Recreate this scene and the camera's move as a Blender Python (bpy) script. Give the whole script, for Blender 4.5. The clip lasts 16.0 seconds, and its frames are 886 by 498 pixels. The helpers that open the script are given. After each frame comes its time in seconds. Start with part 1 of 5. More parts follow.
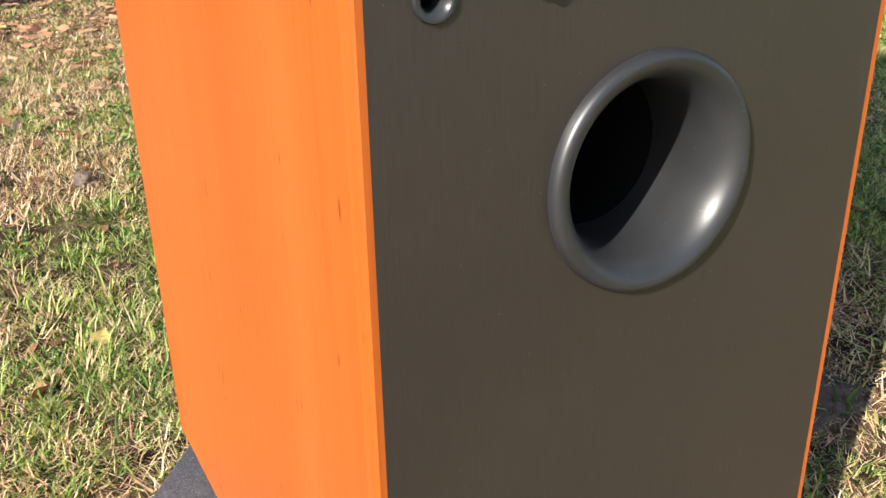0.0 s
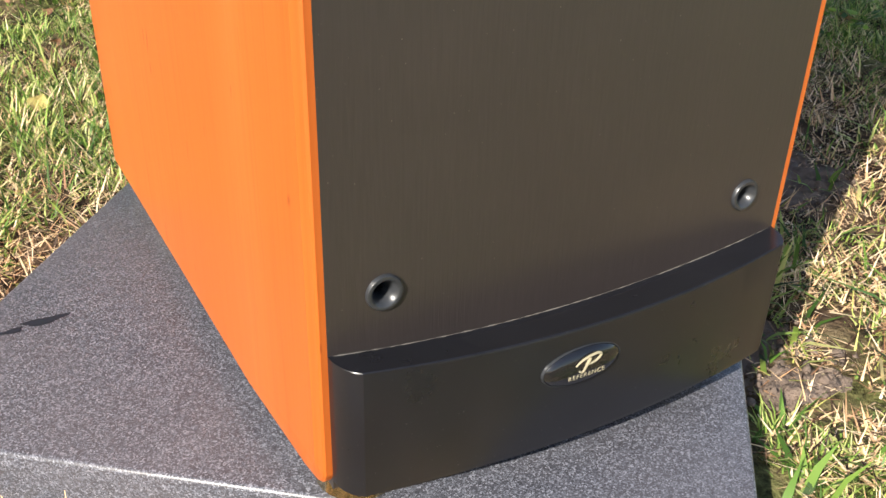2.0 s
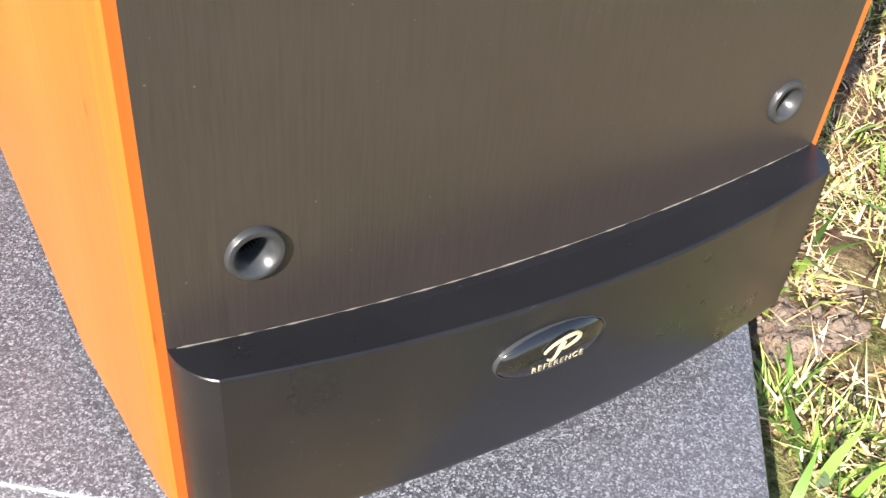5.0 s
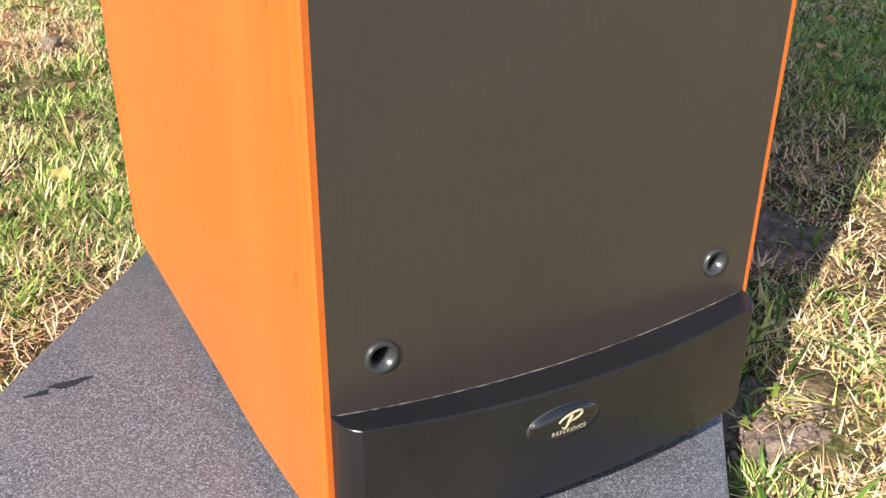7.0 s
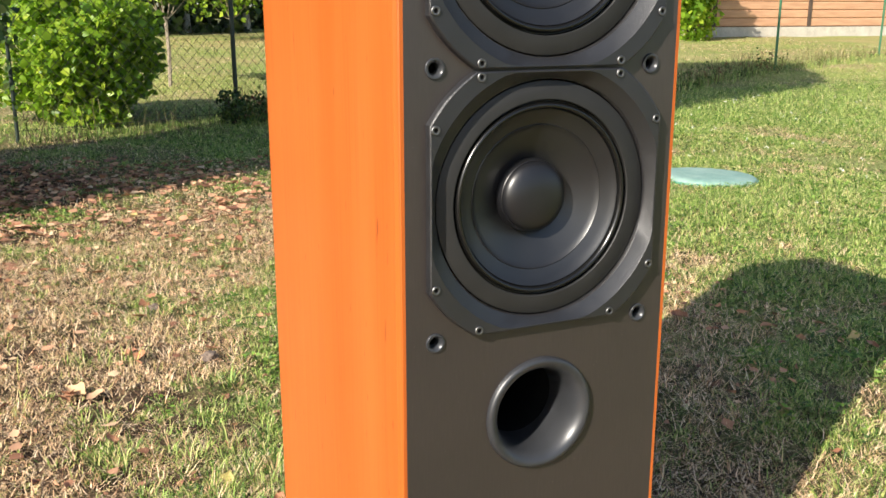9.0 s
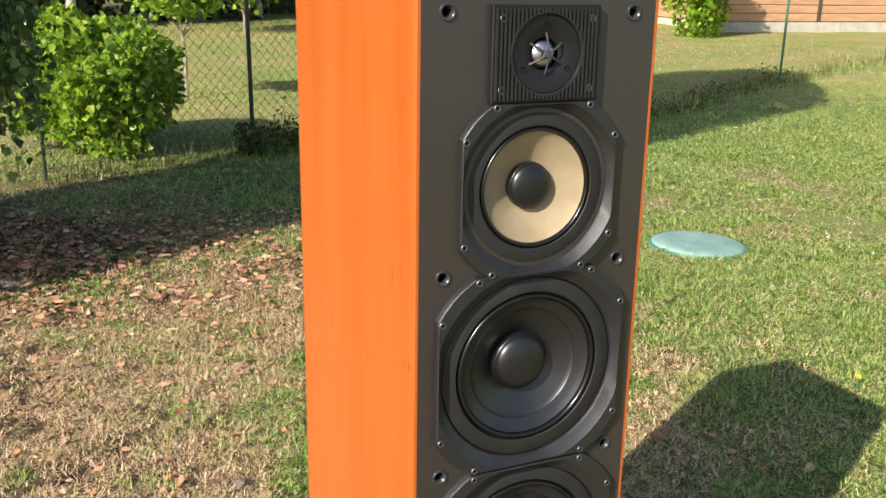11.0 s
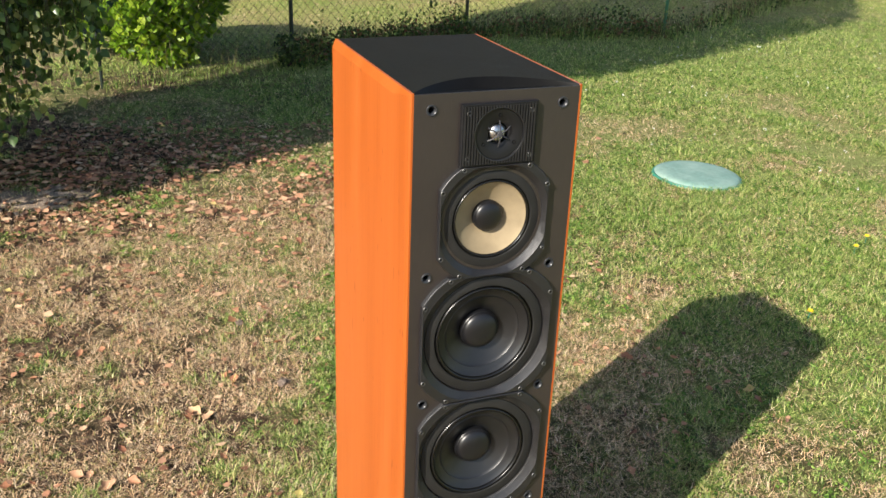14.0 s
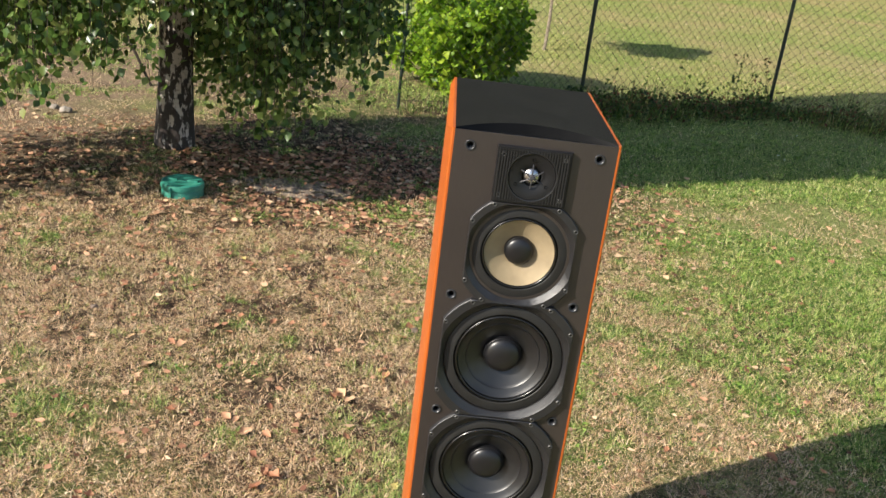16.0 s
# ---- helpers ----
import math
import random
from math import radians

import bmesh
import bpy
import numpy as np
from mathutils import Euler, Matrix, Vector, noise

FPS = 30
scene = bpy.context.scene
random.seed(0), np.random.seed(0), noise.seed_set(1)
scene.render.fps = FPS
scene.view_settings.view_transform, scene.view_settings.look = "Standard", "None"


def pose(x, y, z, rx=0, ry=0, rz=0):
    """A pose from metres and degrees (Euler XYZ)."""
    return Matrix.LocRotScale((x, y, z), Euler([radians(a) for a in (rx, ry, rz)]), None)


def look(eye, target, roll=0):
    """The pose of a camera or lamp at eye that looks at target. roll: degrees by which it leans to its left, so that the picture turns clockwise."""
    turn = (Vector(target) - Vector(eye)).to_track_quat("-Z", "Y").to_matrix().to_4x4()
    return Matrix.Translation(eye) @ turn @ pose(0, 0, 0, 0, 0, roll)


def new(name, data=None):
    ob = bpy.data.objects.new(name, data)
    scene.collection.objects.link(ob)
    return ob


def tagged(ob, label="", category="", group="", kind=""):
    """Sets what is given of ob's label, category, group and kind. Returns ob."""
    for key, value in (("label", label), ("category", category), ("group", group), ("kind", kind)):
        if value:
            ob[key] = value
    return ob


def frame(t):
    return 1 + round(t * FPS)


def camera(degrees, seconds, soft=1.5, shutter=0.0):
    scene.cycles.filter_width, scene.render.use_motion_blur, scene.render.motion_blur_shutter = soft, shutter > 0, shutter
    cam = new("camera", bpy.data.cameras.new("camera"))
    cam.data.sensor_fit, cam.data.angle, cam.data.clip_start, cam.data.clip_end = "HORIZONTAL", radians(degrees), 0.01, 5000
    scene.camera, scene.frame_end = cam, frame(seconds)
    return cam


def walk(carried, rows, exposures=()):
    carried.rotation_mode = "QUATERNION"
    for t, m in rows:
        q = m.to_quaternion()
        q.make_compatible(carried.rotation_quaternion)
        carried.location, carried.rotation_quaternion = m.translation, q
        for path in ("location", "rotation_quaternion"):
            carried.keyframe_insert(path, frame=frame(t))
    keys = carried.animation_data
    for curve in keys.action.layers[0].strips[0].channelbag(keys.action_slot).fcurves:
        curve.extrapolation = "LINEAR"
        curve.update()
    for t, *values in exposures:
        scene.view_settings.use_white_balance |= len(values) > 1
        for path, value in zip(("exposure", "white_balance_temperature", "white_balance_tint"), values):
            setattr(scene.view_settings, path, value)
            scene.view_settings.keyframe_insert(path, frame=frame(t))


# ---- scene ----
# ---- camera ----
cam = camera(51.0, 16.0, soft=1.5)
walk(cam, [
    (0, look((-0.2340, -0.2622, 0.4691), (0.1997, 0.5434, 0.0654), -1.09)),
    (0.5, look((-0.2272, -0.2622, 0.4190), (0.2036, 0.5398, 0.0053), -0.41)),
    (1, look((-0.2321, -0.2685, 0.3586), (0.2182, 0.5330, -0.0348), 1.70)),
    (1.5, look((-0.2300, -0.2686, 0.3399), (0.2194, 0.5049, -0.1070), 2.40)),
    (2, look((-0.2260, -0.2727, 0.3338), (0.2082, 0.4803, -0.1605), 1.58)),
    (2.5, look((-0.2245, -0.2797, 0.3325), (0.2101, 0.4681, -0.1694), 0.87)),
    (3, look((-0.2183, -0.2615, 0.3234), (0.2194, 0.4708, -0.1984), 1.56)),
    (3.5, look((-0.1970, -0.2055, 0.2852), (0.2750, 0.4983, -0.2457), 3.02)),
    (6, look((-0.1517, -0.1676, 0.2907), (0.2707, 0.4540, -0.3690), 6.40)),
    (6.5, look((-0.1849, -0.2315, 0.2947), (0.2535, 0.5029, -0.2235), 1.16)),
    (7, look((-0.2339, -0.3036, 0.3590), (0.2017, 0.4792, -0.0853), 0.56)),
    (7.5, look((-0.2922, -0.4473, 0.4848), (0.0965, 0.3789, 0.0773), -0.74)),
    (8, look((-0.3513, -0.5970, 0.5960), (0.0366, 0.2409, 0.2120), -0.21)),
    (8.5, look((-0.3620, -0.6170, 0.6348), (0.0308, 0.2469, 0.3198), -0.21)),
    (9, look((-0.3690, -0.6232, 0.6722), (0.0296, 0.2601, 0.4257), 0.01)),
    (9.5, look((-0.3808, -0.6587, 0.7252), (0.0136, 0.2418, 0.5421), -0.13)),
    (12, look((-0.4487, -0.7913, 1.2991), (-0.0677, 0.0642, 0.9484), 1.39)),
    (12.5, look((-0.4642, -0.8306, 1.3175), (-0.0933, 0.0233, 0.9524), -0.17)),
    (13, look((-0.4988, -0.8989, 1.3330), (-0.1822, -0.0293, 0.9542), 0.55)),
    (13.5, look((-0.5152, -0.9911, 1.3532), (-0.1779, -0.1367, 0.9579), 2.65)),
    (14, look((-0.5078, -1.0852, 1.3846), (-0.1652, -0.2335, 0.9882), 2.28)),
    (14.5, look((-0.4679, -1.1229, 1.4030), (-0.1890, -0.2538, 0.9946), 2.08)),
    (15, look((-0.3241, -1.1703, 1.4075), (-0.1556, -0.2713, 1.0034), 4.71)),
    (15.5, look((-0.1990, -1.2522, 1.4160), (-0.1250, -0.3347, 1.0252), 4.92)),
    (16, look((-0.1475, -1.3017, 1.4243), (-0.1245, -0.3719, 1.0570), 7.03)),
], exposures=[(0, 0.79), (2.5, 1.0), (3.5, 1.28), (6, 1.75), (6.5, 1.5), (7, 1.16), (7.5, 0.96), (9, 0.86), (12, 0.68), (16, 0.67)])

# ---- light ----
SUN_DIR = Vector((-0.730, -0.417, 0.542)).normalized()
world = bpy.data.worlds.new("sky")
scene.world = world
world.use_nodes = True
wn = world.node_tree.nodes
wl = world.node_tree.links
sky = wn.new("ShaderNodeTexSky")
sky.sky_type = 'NISHITA'
sky.sun_disc = False
sky.sun_elevation = math.asin(SUN_DIR.z)
sky.sun_rotation = math.atan2(SUN_DIR.x, SUN_DIR.y)
sky.air_density = 1.0
sky.dust_density = 1.0
wl.new(sky.outputs[0], wn["Background"].inputs[0])
wn["Background"].inputs[1].default_value = 0.105
sun = new("sun", bpy.data.lights.new("sun", 'SUN'))
sun.data.energy = 5.0
sun.data.angle = radians(0.53)
sun.data.color = (1.0, 0.93, 0.82)
sun.matrix_world = look(SUN_DIR * 30, (0, 0, 0))


# ---- materials ----
def material(name):
    m = bpy.data.materials.new(name)
    m.use_nodes = True
    nt = m.node_tree
    return m, nt, nt.nodes["Principled BSDF"]


def node(nt, kind, **values):
    n = nt.nodes.new(kind)
    for key, v in values.items():
        n.inputs[key].default_value = v
    return n


def coords(nt, scale=(1, 1, 1), space="Object"):
    tc = nt.nodes.new("ShaderNodeTexCoord")
    mp = nt.nodes.new("ShaderNodeMapping")
    mp.inputs["Scale"].default_value = scale
    nt.links.new(tc.outputs[space], mp.inputs["Vector"])
    return mp.outputs["Vector"]


def noise_tex(nt, vec, scale, detail=4.0, rough=0.55):
    n = node(nt, "ShaderNodeTexNoise", Scale=scale, Detail=detail, Roughness=rough)
    nt.links.new(vec, n.inputs["Vector"])
    return n.outputs["Fac"]


def ramp(nt, fac, stops):
    r = nt.nodes.new("ShaderNodeValToRGB")
    el = r.color_ramp.elements
    while len(el) < len(stops):
        el.new(0.5)
    for e, (p, c) in zip(el, stops):
        e.position, e.color = p, (*c, 1)
    nt.links.new(fac, r.inputs["Fac"])
    return r.outputs["Color"]


def mix(nt, fac, a, b, mode='MIX'):
    m = nt.nodes.new("ShaderNodeMix")
    m.data_type, m.blend_type = 'RGBA', mode
    for sock, v in ((m.inputs["Factor"], fac), (m.inputs["A"], a), (m.inputs["B"], b)):
        if isinstance(v, (int, float)):
            sock.default_value = v
        elif isinstance(v, tuple):
            sock.default_value = (*v, 1)
        else:
            nt.links.new(v, sock)
    return m.outputs["Result"]


def bump(nt, bsdf, height, strength=0.3, distance=0.001):
    b = node(nt, "ShaderNodeBump", Strength=strength, Distance=distance)
    nt.links.new(height, b.inputs["Height"])
    nt.links.new(b.outputs["Normal"], bsdf.inputs["Normal"])


def plastic(name, color, rough, spec=0.5, grain=0.0, grain_scale=900.0, dust=0.0):
    m, nt, b = material(name)
    v = coords(nt)
    n = noise_tex(nt, v, 35, 5)
    col = ramp(nt, n, [(0.3, tuple(c * 0.85 for c in color)), (0.75, tuple(min(1, c * 1.2) for c in color))])
    if dust:
        sp = noise_tex(nt, v, 900, 1, 0.3)
        dd = ramp(nt, sp, [(0.765, (0, 0, 0)), (0.79, (0.7, 0.7, 0.7))])
        col = mix(nt, dd, col, (dust, dust, dust * 0.95))
    nt.links.new(col, b.inputs["Base Color"])
    rr = nt.nodes.new("ShaderNodeMapRange")
    rr.inputs["To Min"].default_value, rr.inputs["To Max"].default_value = rough * 0.85, min(1, rough * 1.2)
    nt.links.new(n, rr.inputs["Value"])
    nt.links.new(rr.outputs["Result"], b.inputs["Roughness"])
    b.inputs["Specular IOR Level"].default_value = spec
    if grain:
        bump(nt, b, noise_tex(nt, v, grain_scale, 2), grain, 0.0006)
    return m


def make_veneer():
    m, nt, b = material("cherry_veneer")
    v = coords(nt, (9, 9, 0.7))
    big = noise_tex(nt, v, 1.3, 3, 0.5)
    fine = noise_tex(nt, coords(nt, (160, 160, 2.2)), 2.0, 5, 0.65)
    col = ramp(nt, big, [(0.25, (0.38, 0.083, 0.010)), (0.5, (0.445, 0.105, 0.017)), (0.75, (0.50, 0.128, 0.025))])
    streak = ramp(nt, fine, [(0.30, (0.74, 0.60, 0.5)), (0.46, (0.98, 0.96, 0.94)), (0.7, (1.06, 1.1, 1.1))])
    col = mix(nt, 0.5, col, streak, 'MULTIPLY')
    pores = noise_tex(nt, coords(nt, (170, 170, 30)), 1.0, 2)
    pm = ramp(nt, pores, [(0.70, (0, 0, 0)), (0.74, (1, 1, 1))])
    col = mix(nt, pm, col, (0.24, 0.045, 0.008))
    nt.links.new(col, b.inputs["Base Color"])
    b.inputs["Roughness"].default_value = 0.42
    b.inputs["Specular IOR Level"].default_value = 0.35
    b.inputs["Coat Weight"].default_value = 0.12
    b.inputs["Coat Roughness"].default_value = 0.25
    bump(nt, b, fine, 0.06, 0.0004)
    return m


def make_ash():
    """Black-brown wood-grain foil of the front."""
    m, nt, b = material("black_ash_foil")
    fine = noise_tex(nt, coords(nt, (900, 900, 45)), 1.0, 3, 0.6)
    big = noise_tex(nt, coords(nt), 9, 3)
    col = ramp(nt, fine, [(0.3, (0.0235, 0.0184, 0.0172)), (0.7, (0.0345, 0.0272, 0.0258))])
    tint = ramp(nt, big, [(0.3, (0.9, 0.9, 0.9)), (0.7, (1.1, 1.08, 1.05))])
    col = mix(nt, 1.0, col, tint, 'MULTIPLY')
    specks = noise_tex(nt, coords(nt), 800, 1, 0.3)
    sm = ramp(nt, specks, [(0.775, (0, 0, 0)), (0.80, (0.5, 0.5, 0.5))])
    col = mix(nt, sm, col, (0.24, 0.21, 0.17))
    nt.links.new(col, b.inputs["Base Color"])
    b.inputs["Roughness"].default_value = 0.37
    b.inputs["Specular IOR Level"].default_value = 0.9
    bump(nt, b, fine, 0.24, 0.0004)
    return m


def make_granite():
    m, nt, b = material("dark_granite")
    v = coords(nt)
    vo = nt.nodes.new("ShaderNodeTexVoronoi")
    vo.inputs["Scale"].default_value = 1500
    nt.links.new(v, vo.inputs["Vector"])
    sep = nt.nodes.new("ShaderNodeSeparateColor")
    nt.links.new(vo.outputs["Color"], sep.inputs["Color"])
    col = ramp(nt, sep.outputs["Red"], [(0.0, (0.018, 0.020, 0.026)), (0.45, (0.055, 0.058, 0.072)), (0.8, (0.14, 0.148, 0.178)), (1.0, (0.29, 0.30, 0.345))])
    blot = noise_tex(nt, v, 9, 4)
    col = mix(nt, ramp(nt, blot, [(0.35, (0, 0, 0)), (0.75, (0.35, 0.35, 0.35))]), col, (0.15, 0.13, 0.14))
    nt.links.new(col, b.inputs["Base Color"])
    b.inputs["Roughness"].default_value = 0.34
    b.inputs["Specular IOR Level"].default_value = 0.6
    bump(nt, b, sep.outputs["Green"], 0.30, 0.0006)
    return m


def island_mat(name, stops, rough=0.6, spec=0.3, trans=0.0):
    """Blades and leaves: a colour for each loose piece."""
    m, nt, b = material(name)
    g = nt.nodes.new("ShaderNodeNewGeometry")
    col = ramp(nt, g.outputs["Random Per Island"], stops)
    nt.links.new(col, b.inputs["Base Color"])
    b.inputs["Roughness"].default_value = rough
    b.inputs["Specular IOR Level"].default_value = spec
    if trans:
        t = nt.nodes.new("ShaderNodeBsdfTranslucent")
        nt.links.new(col, t.inputs["Color"])
        mx = nt.nodes.new("ShaderNodeMixShader")
        mx.inputs[0].default_value = trans
        nt.links.new(b.outputs[0], mx.inputs[1])
        nt.links.new(t.outputs[0], mx.inputs[2])
        nt.links.new(mx.outputs[0], nt.nodes["Material Output"].inputs[0])
    return m


def object_mat(name, stops, rough=0.7, trans=0.0):
    """Colour by Object Info's Random, with veins of noise."""
    m, nt, b = material(name)
    o = nt.nodes.new("ShaderNodeObjectInfo")
    col = ramp(nt, o.outputs["Random"], stops)
    n = noise_tex(nt, coords(nt), 60, 4)
    col = mix(nt, 0.6, col, ramp(nt, n, [(0.3, (0.55, 0.5, 0.45)), (0.7, (1.15, 1.1, 1.05))]), 'MULTIPLY')
    nt.links.new(col, b.inputs["Base Color"])
    b.inputs["Roughness"].default_value = rough
    return m


def make_soil():
    m, nt, b = material("dry_lawn_soil")
    v = coords(nt)
    big = noise_tex(nt, v, 0.9, 5, 0.6)
    mid = noise_tex(nt, v, 22, 6, 0.7)
    fine = noise_tex(nt, v, 120, 5, 0.75)
    base = ramp(nt, mid, [(0.34, (0.022, 0.015, 0.011)), (0.50, (0.095, 0.062, 0.040)), (0.62, (0.24, 0.165, 0.102)), (0.78, (0.48, 0.36, 0.24))])
    green = ramp(nt, fine, [(0.3, (0.05, 0.07, 0.018)), (0.5, (0.23, 0.285, 0.08)), (0.7, (0.46, 0.49, 0.17))])
    sx = nt.nodes.new("ShaderNodeSeparateXYZ")
    nt.links.new(v, sx.inputs[0])
    # the lawn is greener towards +x and beyond the fence
    lean = nt.nodes.new("ShaderNodeMath")
    lean.operation = 'MULTIPLY_ADD'
    lean.inputs[1].default_value = 0.085
    lean.inputs[2].default_value = -0.03
    nt.links.new(sx.outputs["X"], lean.inputs[0])
    lean2 = nt.nodes.new("ShaderNodeMath")
    lean2.operation = 'MULTIPLY_ADD'
    lean2.inputs[1].default_value = 0.010
    nt.links.new(sx.outputs["Y"], lean2.inputs[0])
    nt.links.new(lean.outputs[0], lean2.inputs[2])
    cl = nt.nodes.new("ShaderNodeClamp")
    cl.inputs["Min"].default_value, cl.inputs["Max"].default_value = -0.12, 0.2
    nt.links.new(lean2.outputs[0], cl.inputs["Value"])
    add = nt.nodes.new("ShaderNodeMath")
    add.operation = 'ADD'
    nt.links.new(big, add.inputs[0])
    nt.links.new(cl.outputs[0], add.inputs[1])
    gm = ramp(nt, add.outputs[0], [(0.42, (0, 0, 0)), (0.62, (0.85, 0.85, 0.85))])
    worn = nt.nodes.new("ShaderNodeVectorMath")
    worn.operation = 'DISTANCE'
    worn.inputs[1].default_value = (0.0, 1.3, 0.0)
    squash = nt.nodes.new("ShaderNodeMapping")
    squash.inputs["Scale"].default_value = (1.0, 0.66, 0.0)
    nt.links.new(v, squash.inputs["Vector"])
    nt.links.new(squash.outputs[0], worn.inputs[0])
    matted = nt.nodes.new("ShaderNodeMapRange")
    matted.inputs["From Min"].default_value, matted.inputs["From Max"].default_value = 1.7, 2.5
    matted.inputs["To Max"].default_value = 0.75
    nt.links.new(worn.outputs["Value"], matted.inputs["Value"])
    base = mix(nt, matted.outputs[0], base, ramp(nt, fine, [(0.3, (0.22, 0.15, 0.09)), (0.7, (0.50, 0.37, 0.24))]))
    col = mix(nt, gm, base, green)
    away = nt.nodes.new("ShaderNodeMapRange")
    away.inputs["From Min"].default_value, away.inputs["From Max"].default_value = 5.6, 6.6
    nt.links.new(sx.outputs["Y"], away.inputs["Value"])
    meadow = mix(nt, ramp(nt, big, [(0.35, (0, 0, 0)), (0.65, (1, 1, 1))]), (0.26, 0.315, 0.085), (0.40, 0.335, 0.15))
    col = mix(nt, away.outputs[0], col, meadow)
    col = mix(nt, 0.8, col, ramp(nt, fine, [(0.32, (0.3, 0.3, 0.3)), (0.52, (0.9, 0.9, 0.9)), (0.7, (1.3, 1.3, 1.3))]), 'MULTIPLY')
    nt.links.new(col, b.inputs["Base Color"])
    b.inputs["Roughness"].default_value = 0.95
    b.inputs["Specular IOR Level"].default_value = 0.1
    bump(nt, b, fine, 0.8, 0.01)
    return m


def make_bark():
    m, nt, b = material("birch_bark")
    big = noise_tex(nt, coords(nt, (1, 1, 0.45)), 34, 6, 0.65)
    lines = noise_tex(nt, coords(nt, (14, 14, 110)), 1.0, 3)
    sx = nt.nodes.new("ShaderNodeSeparateXYZ")
    nt.links.new(coords(nt), sx.inputs[0])
    # the bark is cracked and black low on the trunk
    low = nt.nodes.new("ShaderNodeMapRange")
    low.inputs["From Min"].default_value, low.inputs["From Max"].default_value = 0.0, 1.2
    low.inputs["To Min"].default_value, low.inputs["To Max"].default_value = 0.105, -0.05
    nt.links.new(sx.outputs["Z"], low.inputs["Value"])
    add = nt.nodes.new("ShaderNodeMath")
    nt.links.new(big, add.inputs[0])
    nt.links.new(low.outputs[0], add.inputs[1])
    dark = ramp(nt, add.outputs[0], [(0.51, (0, 0, 0)), (0.55, (1, 1, 1))])
    col = mix(nt, ramp(nt, lines, [(0.6, (0, 0, 0)), (0.66, (0.7, 0.7, 0.7))]), (0.60, 0.53, 0.46), (0.24, 0.18, 0.15))
    col = mix(nt, dark, col, (0.05, 0.038, 0.032))
    nt.links.new(col, b.inputs["Base Color"])
    b.inputs["Roughness"].default_value = 0.8
    bump(nt, b, big, 0.8, 0.015)
    return m


def make_boards():
    m, nt, b = material("brown_boards")
    v = coords(nt, (1, 1, 9))
    n = noise_tex(nt, v, 2.5, 5)
    col = ramp(nt, n, [(0.3, (0.42, 0.225, 0.125)), (0.7, (0.56, 0.33, 0.195))])
    nt.links.new(col, b.inputs["Base Color"])
    b.inputs["Roughness"].default_value = 0.7
    bump(nt, b, n, 0.2, 0.004)
    return m


def make_speckled(name, a, c, rough, scale, bump_s=0.2):
    m, nt, b = material(name)
    v = coords(nt)
    n = noise_tex(nt, v, scale, 5, 0.65)
    n2 = noise_tex(nt, v, scale * 9, 4)
    col = ramp(nt, n, [(0.3, a), (0.7, c)])
    col = mix(nt, 0.5, col, ramp(nt, n2, [(0.3, (0.7, 0.7, 0.7)), (0.7, (1.1, 1.1, 1.1))]), 'MULTIPLY')
    nt.links.new(col, b.inputs["Base Color"])
    b.inputs["Roughness"].default_value = rough
    bump(nt, b, n2, bump_s, 0.003)
    return m


def make_metal(name, color, rough):
    m, nt, b = material(name)
    n = noise_tex(nt, coords(nt), 120, 3)
    col = ramp(nt, n, [(0.3, tuple(c * 0.8 for c in color)), (0.7, color)])
    nt.links.new(col, b.inputs["Base Color"])
    b.inputs["Metallic"].default_value = 1.0
    b.inputs["Roughness"].default_value = rough
    return m


VENEER, ASH, GRANITE, SOIL, BARK, BOARDS = make_veneer(), make_ash(), make_granite(), make_soil(), make_bark(), make_boards()
BLACK_SATIN = plastic("black_satin_top", (0.0175, 0.0172, 0.0145), 0.66, 0.05, 0.3, 1200)
SCOOP = plastic("gloss_black_scoop", (0.006, 0.006, 0.006), 0.45, 0.08)
COVER_BLACK = plastic("glossy_black_plastic", (0.010, 0.010, 0.0125), 0.28, 0.52, 0.0, 1100, 0.08)
FRAME_BLACK = plastic("textured_black_plastic", (0.013, 0.013, 0.0145), 0.40, 0.75, 0.5, 1300)
CONE_BLACK = plastic("black_cone", (0.008, 0.008, 0.009), 0.40, 0.8, 0.15, 1800)
RUBBER = plastic("black_rubber", (0.006, 0.006, 0.006), 0.24, 0.6, 0.05, 1500)
RING_GREY = plastic("grey_black_ring", (0.019, 0.0185, 0.018), 0.5, 0.4, 0.3, 1500)
PORT_BLACK = plastic("port_plastic", (0.026, 0.027, 0.030), 0.38, 0.7, 0.0, 900, 0.12)
SOCKET_BLACK = plastic("socket_plastic", (0.03, 0.032, 0.036), 0.3, 0.6)
# near-black that puts the shade inside holes and the cabinet into the colour
HOLE_SHADE_BLACK = plastic("shade_black_inside", (0.006, 0.006, 0.006), 0.9, 0.1)
CREAM = plastic("cream_cone", (0.315, 0.245, 0.15), 0.55, 0.3)
SILVER, CHROME, BRASS = make_metal("silver_dome", (0.75, 0.75, 0.76), 0.28), make_metal("chrome", (0.8, 0.8, 0.8), 0.12), make_metal("brass_foot", (0.62, 0.5, 0.3), 0.2)
TWEETER_BLACK = plastic("tweeter_black", (0.009, 0.009, 0.010), 0.42, 0.42)
GUARD = plastic("grey_guard", (0.045, 0.045, 0.05), 0.5, 0.4)
SCREW = make_metal("dark_screw", (0.20, 0.20, 0.20), 0.5)
CAP_BLACK = plastic("dust_cap_black", (0.0085, 0.0085, 0.0100), 0.36, 0.6)
GOLD = plastic("pale_gold_print", (0.34, 0.30, 0.20), 0.4)
DUST = plastic("pale_dust", (0.15, 0.14, 0.125), 0.9, 0.1)
BADGE = plastic("black_badge", (0.008, 0.008, 0.010), 0.06, 0.8)
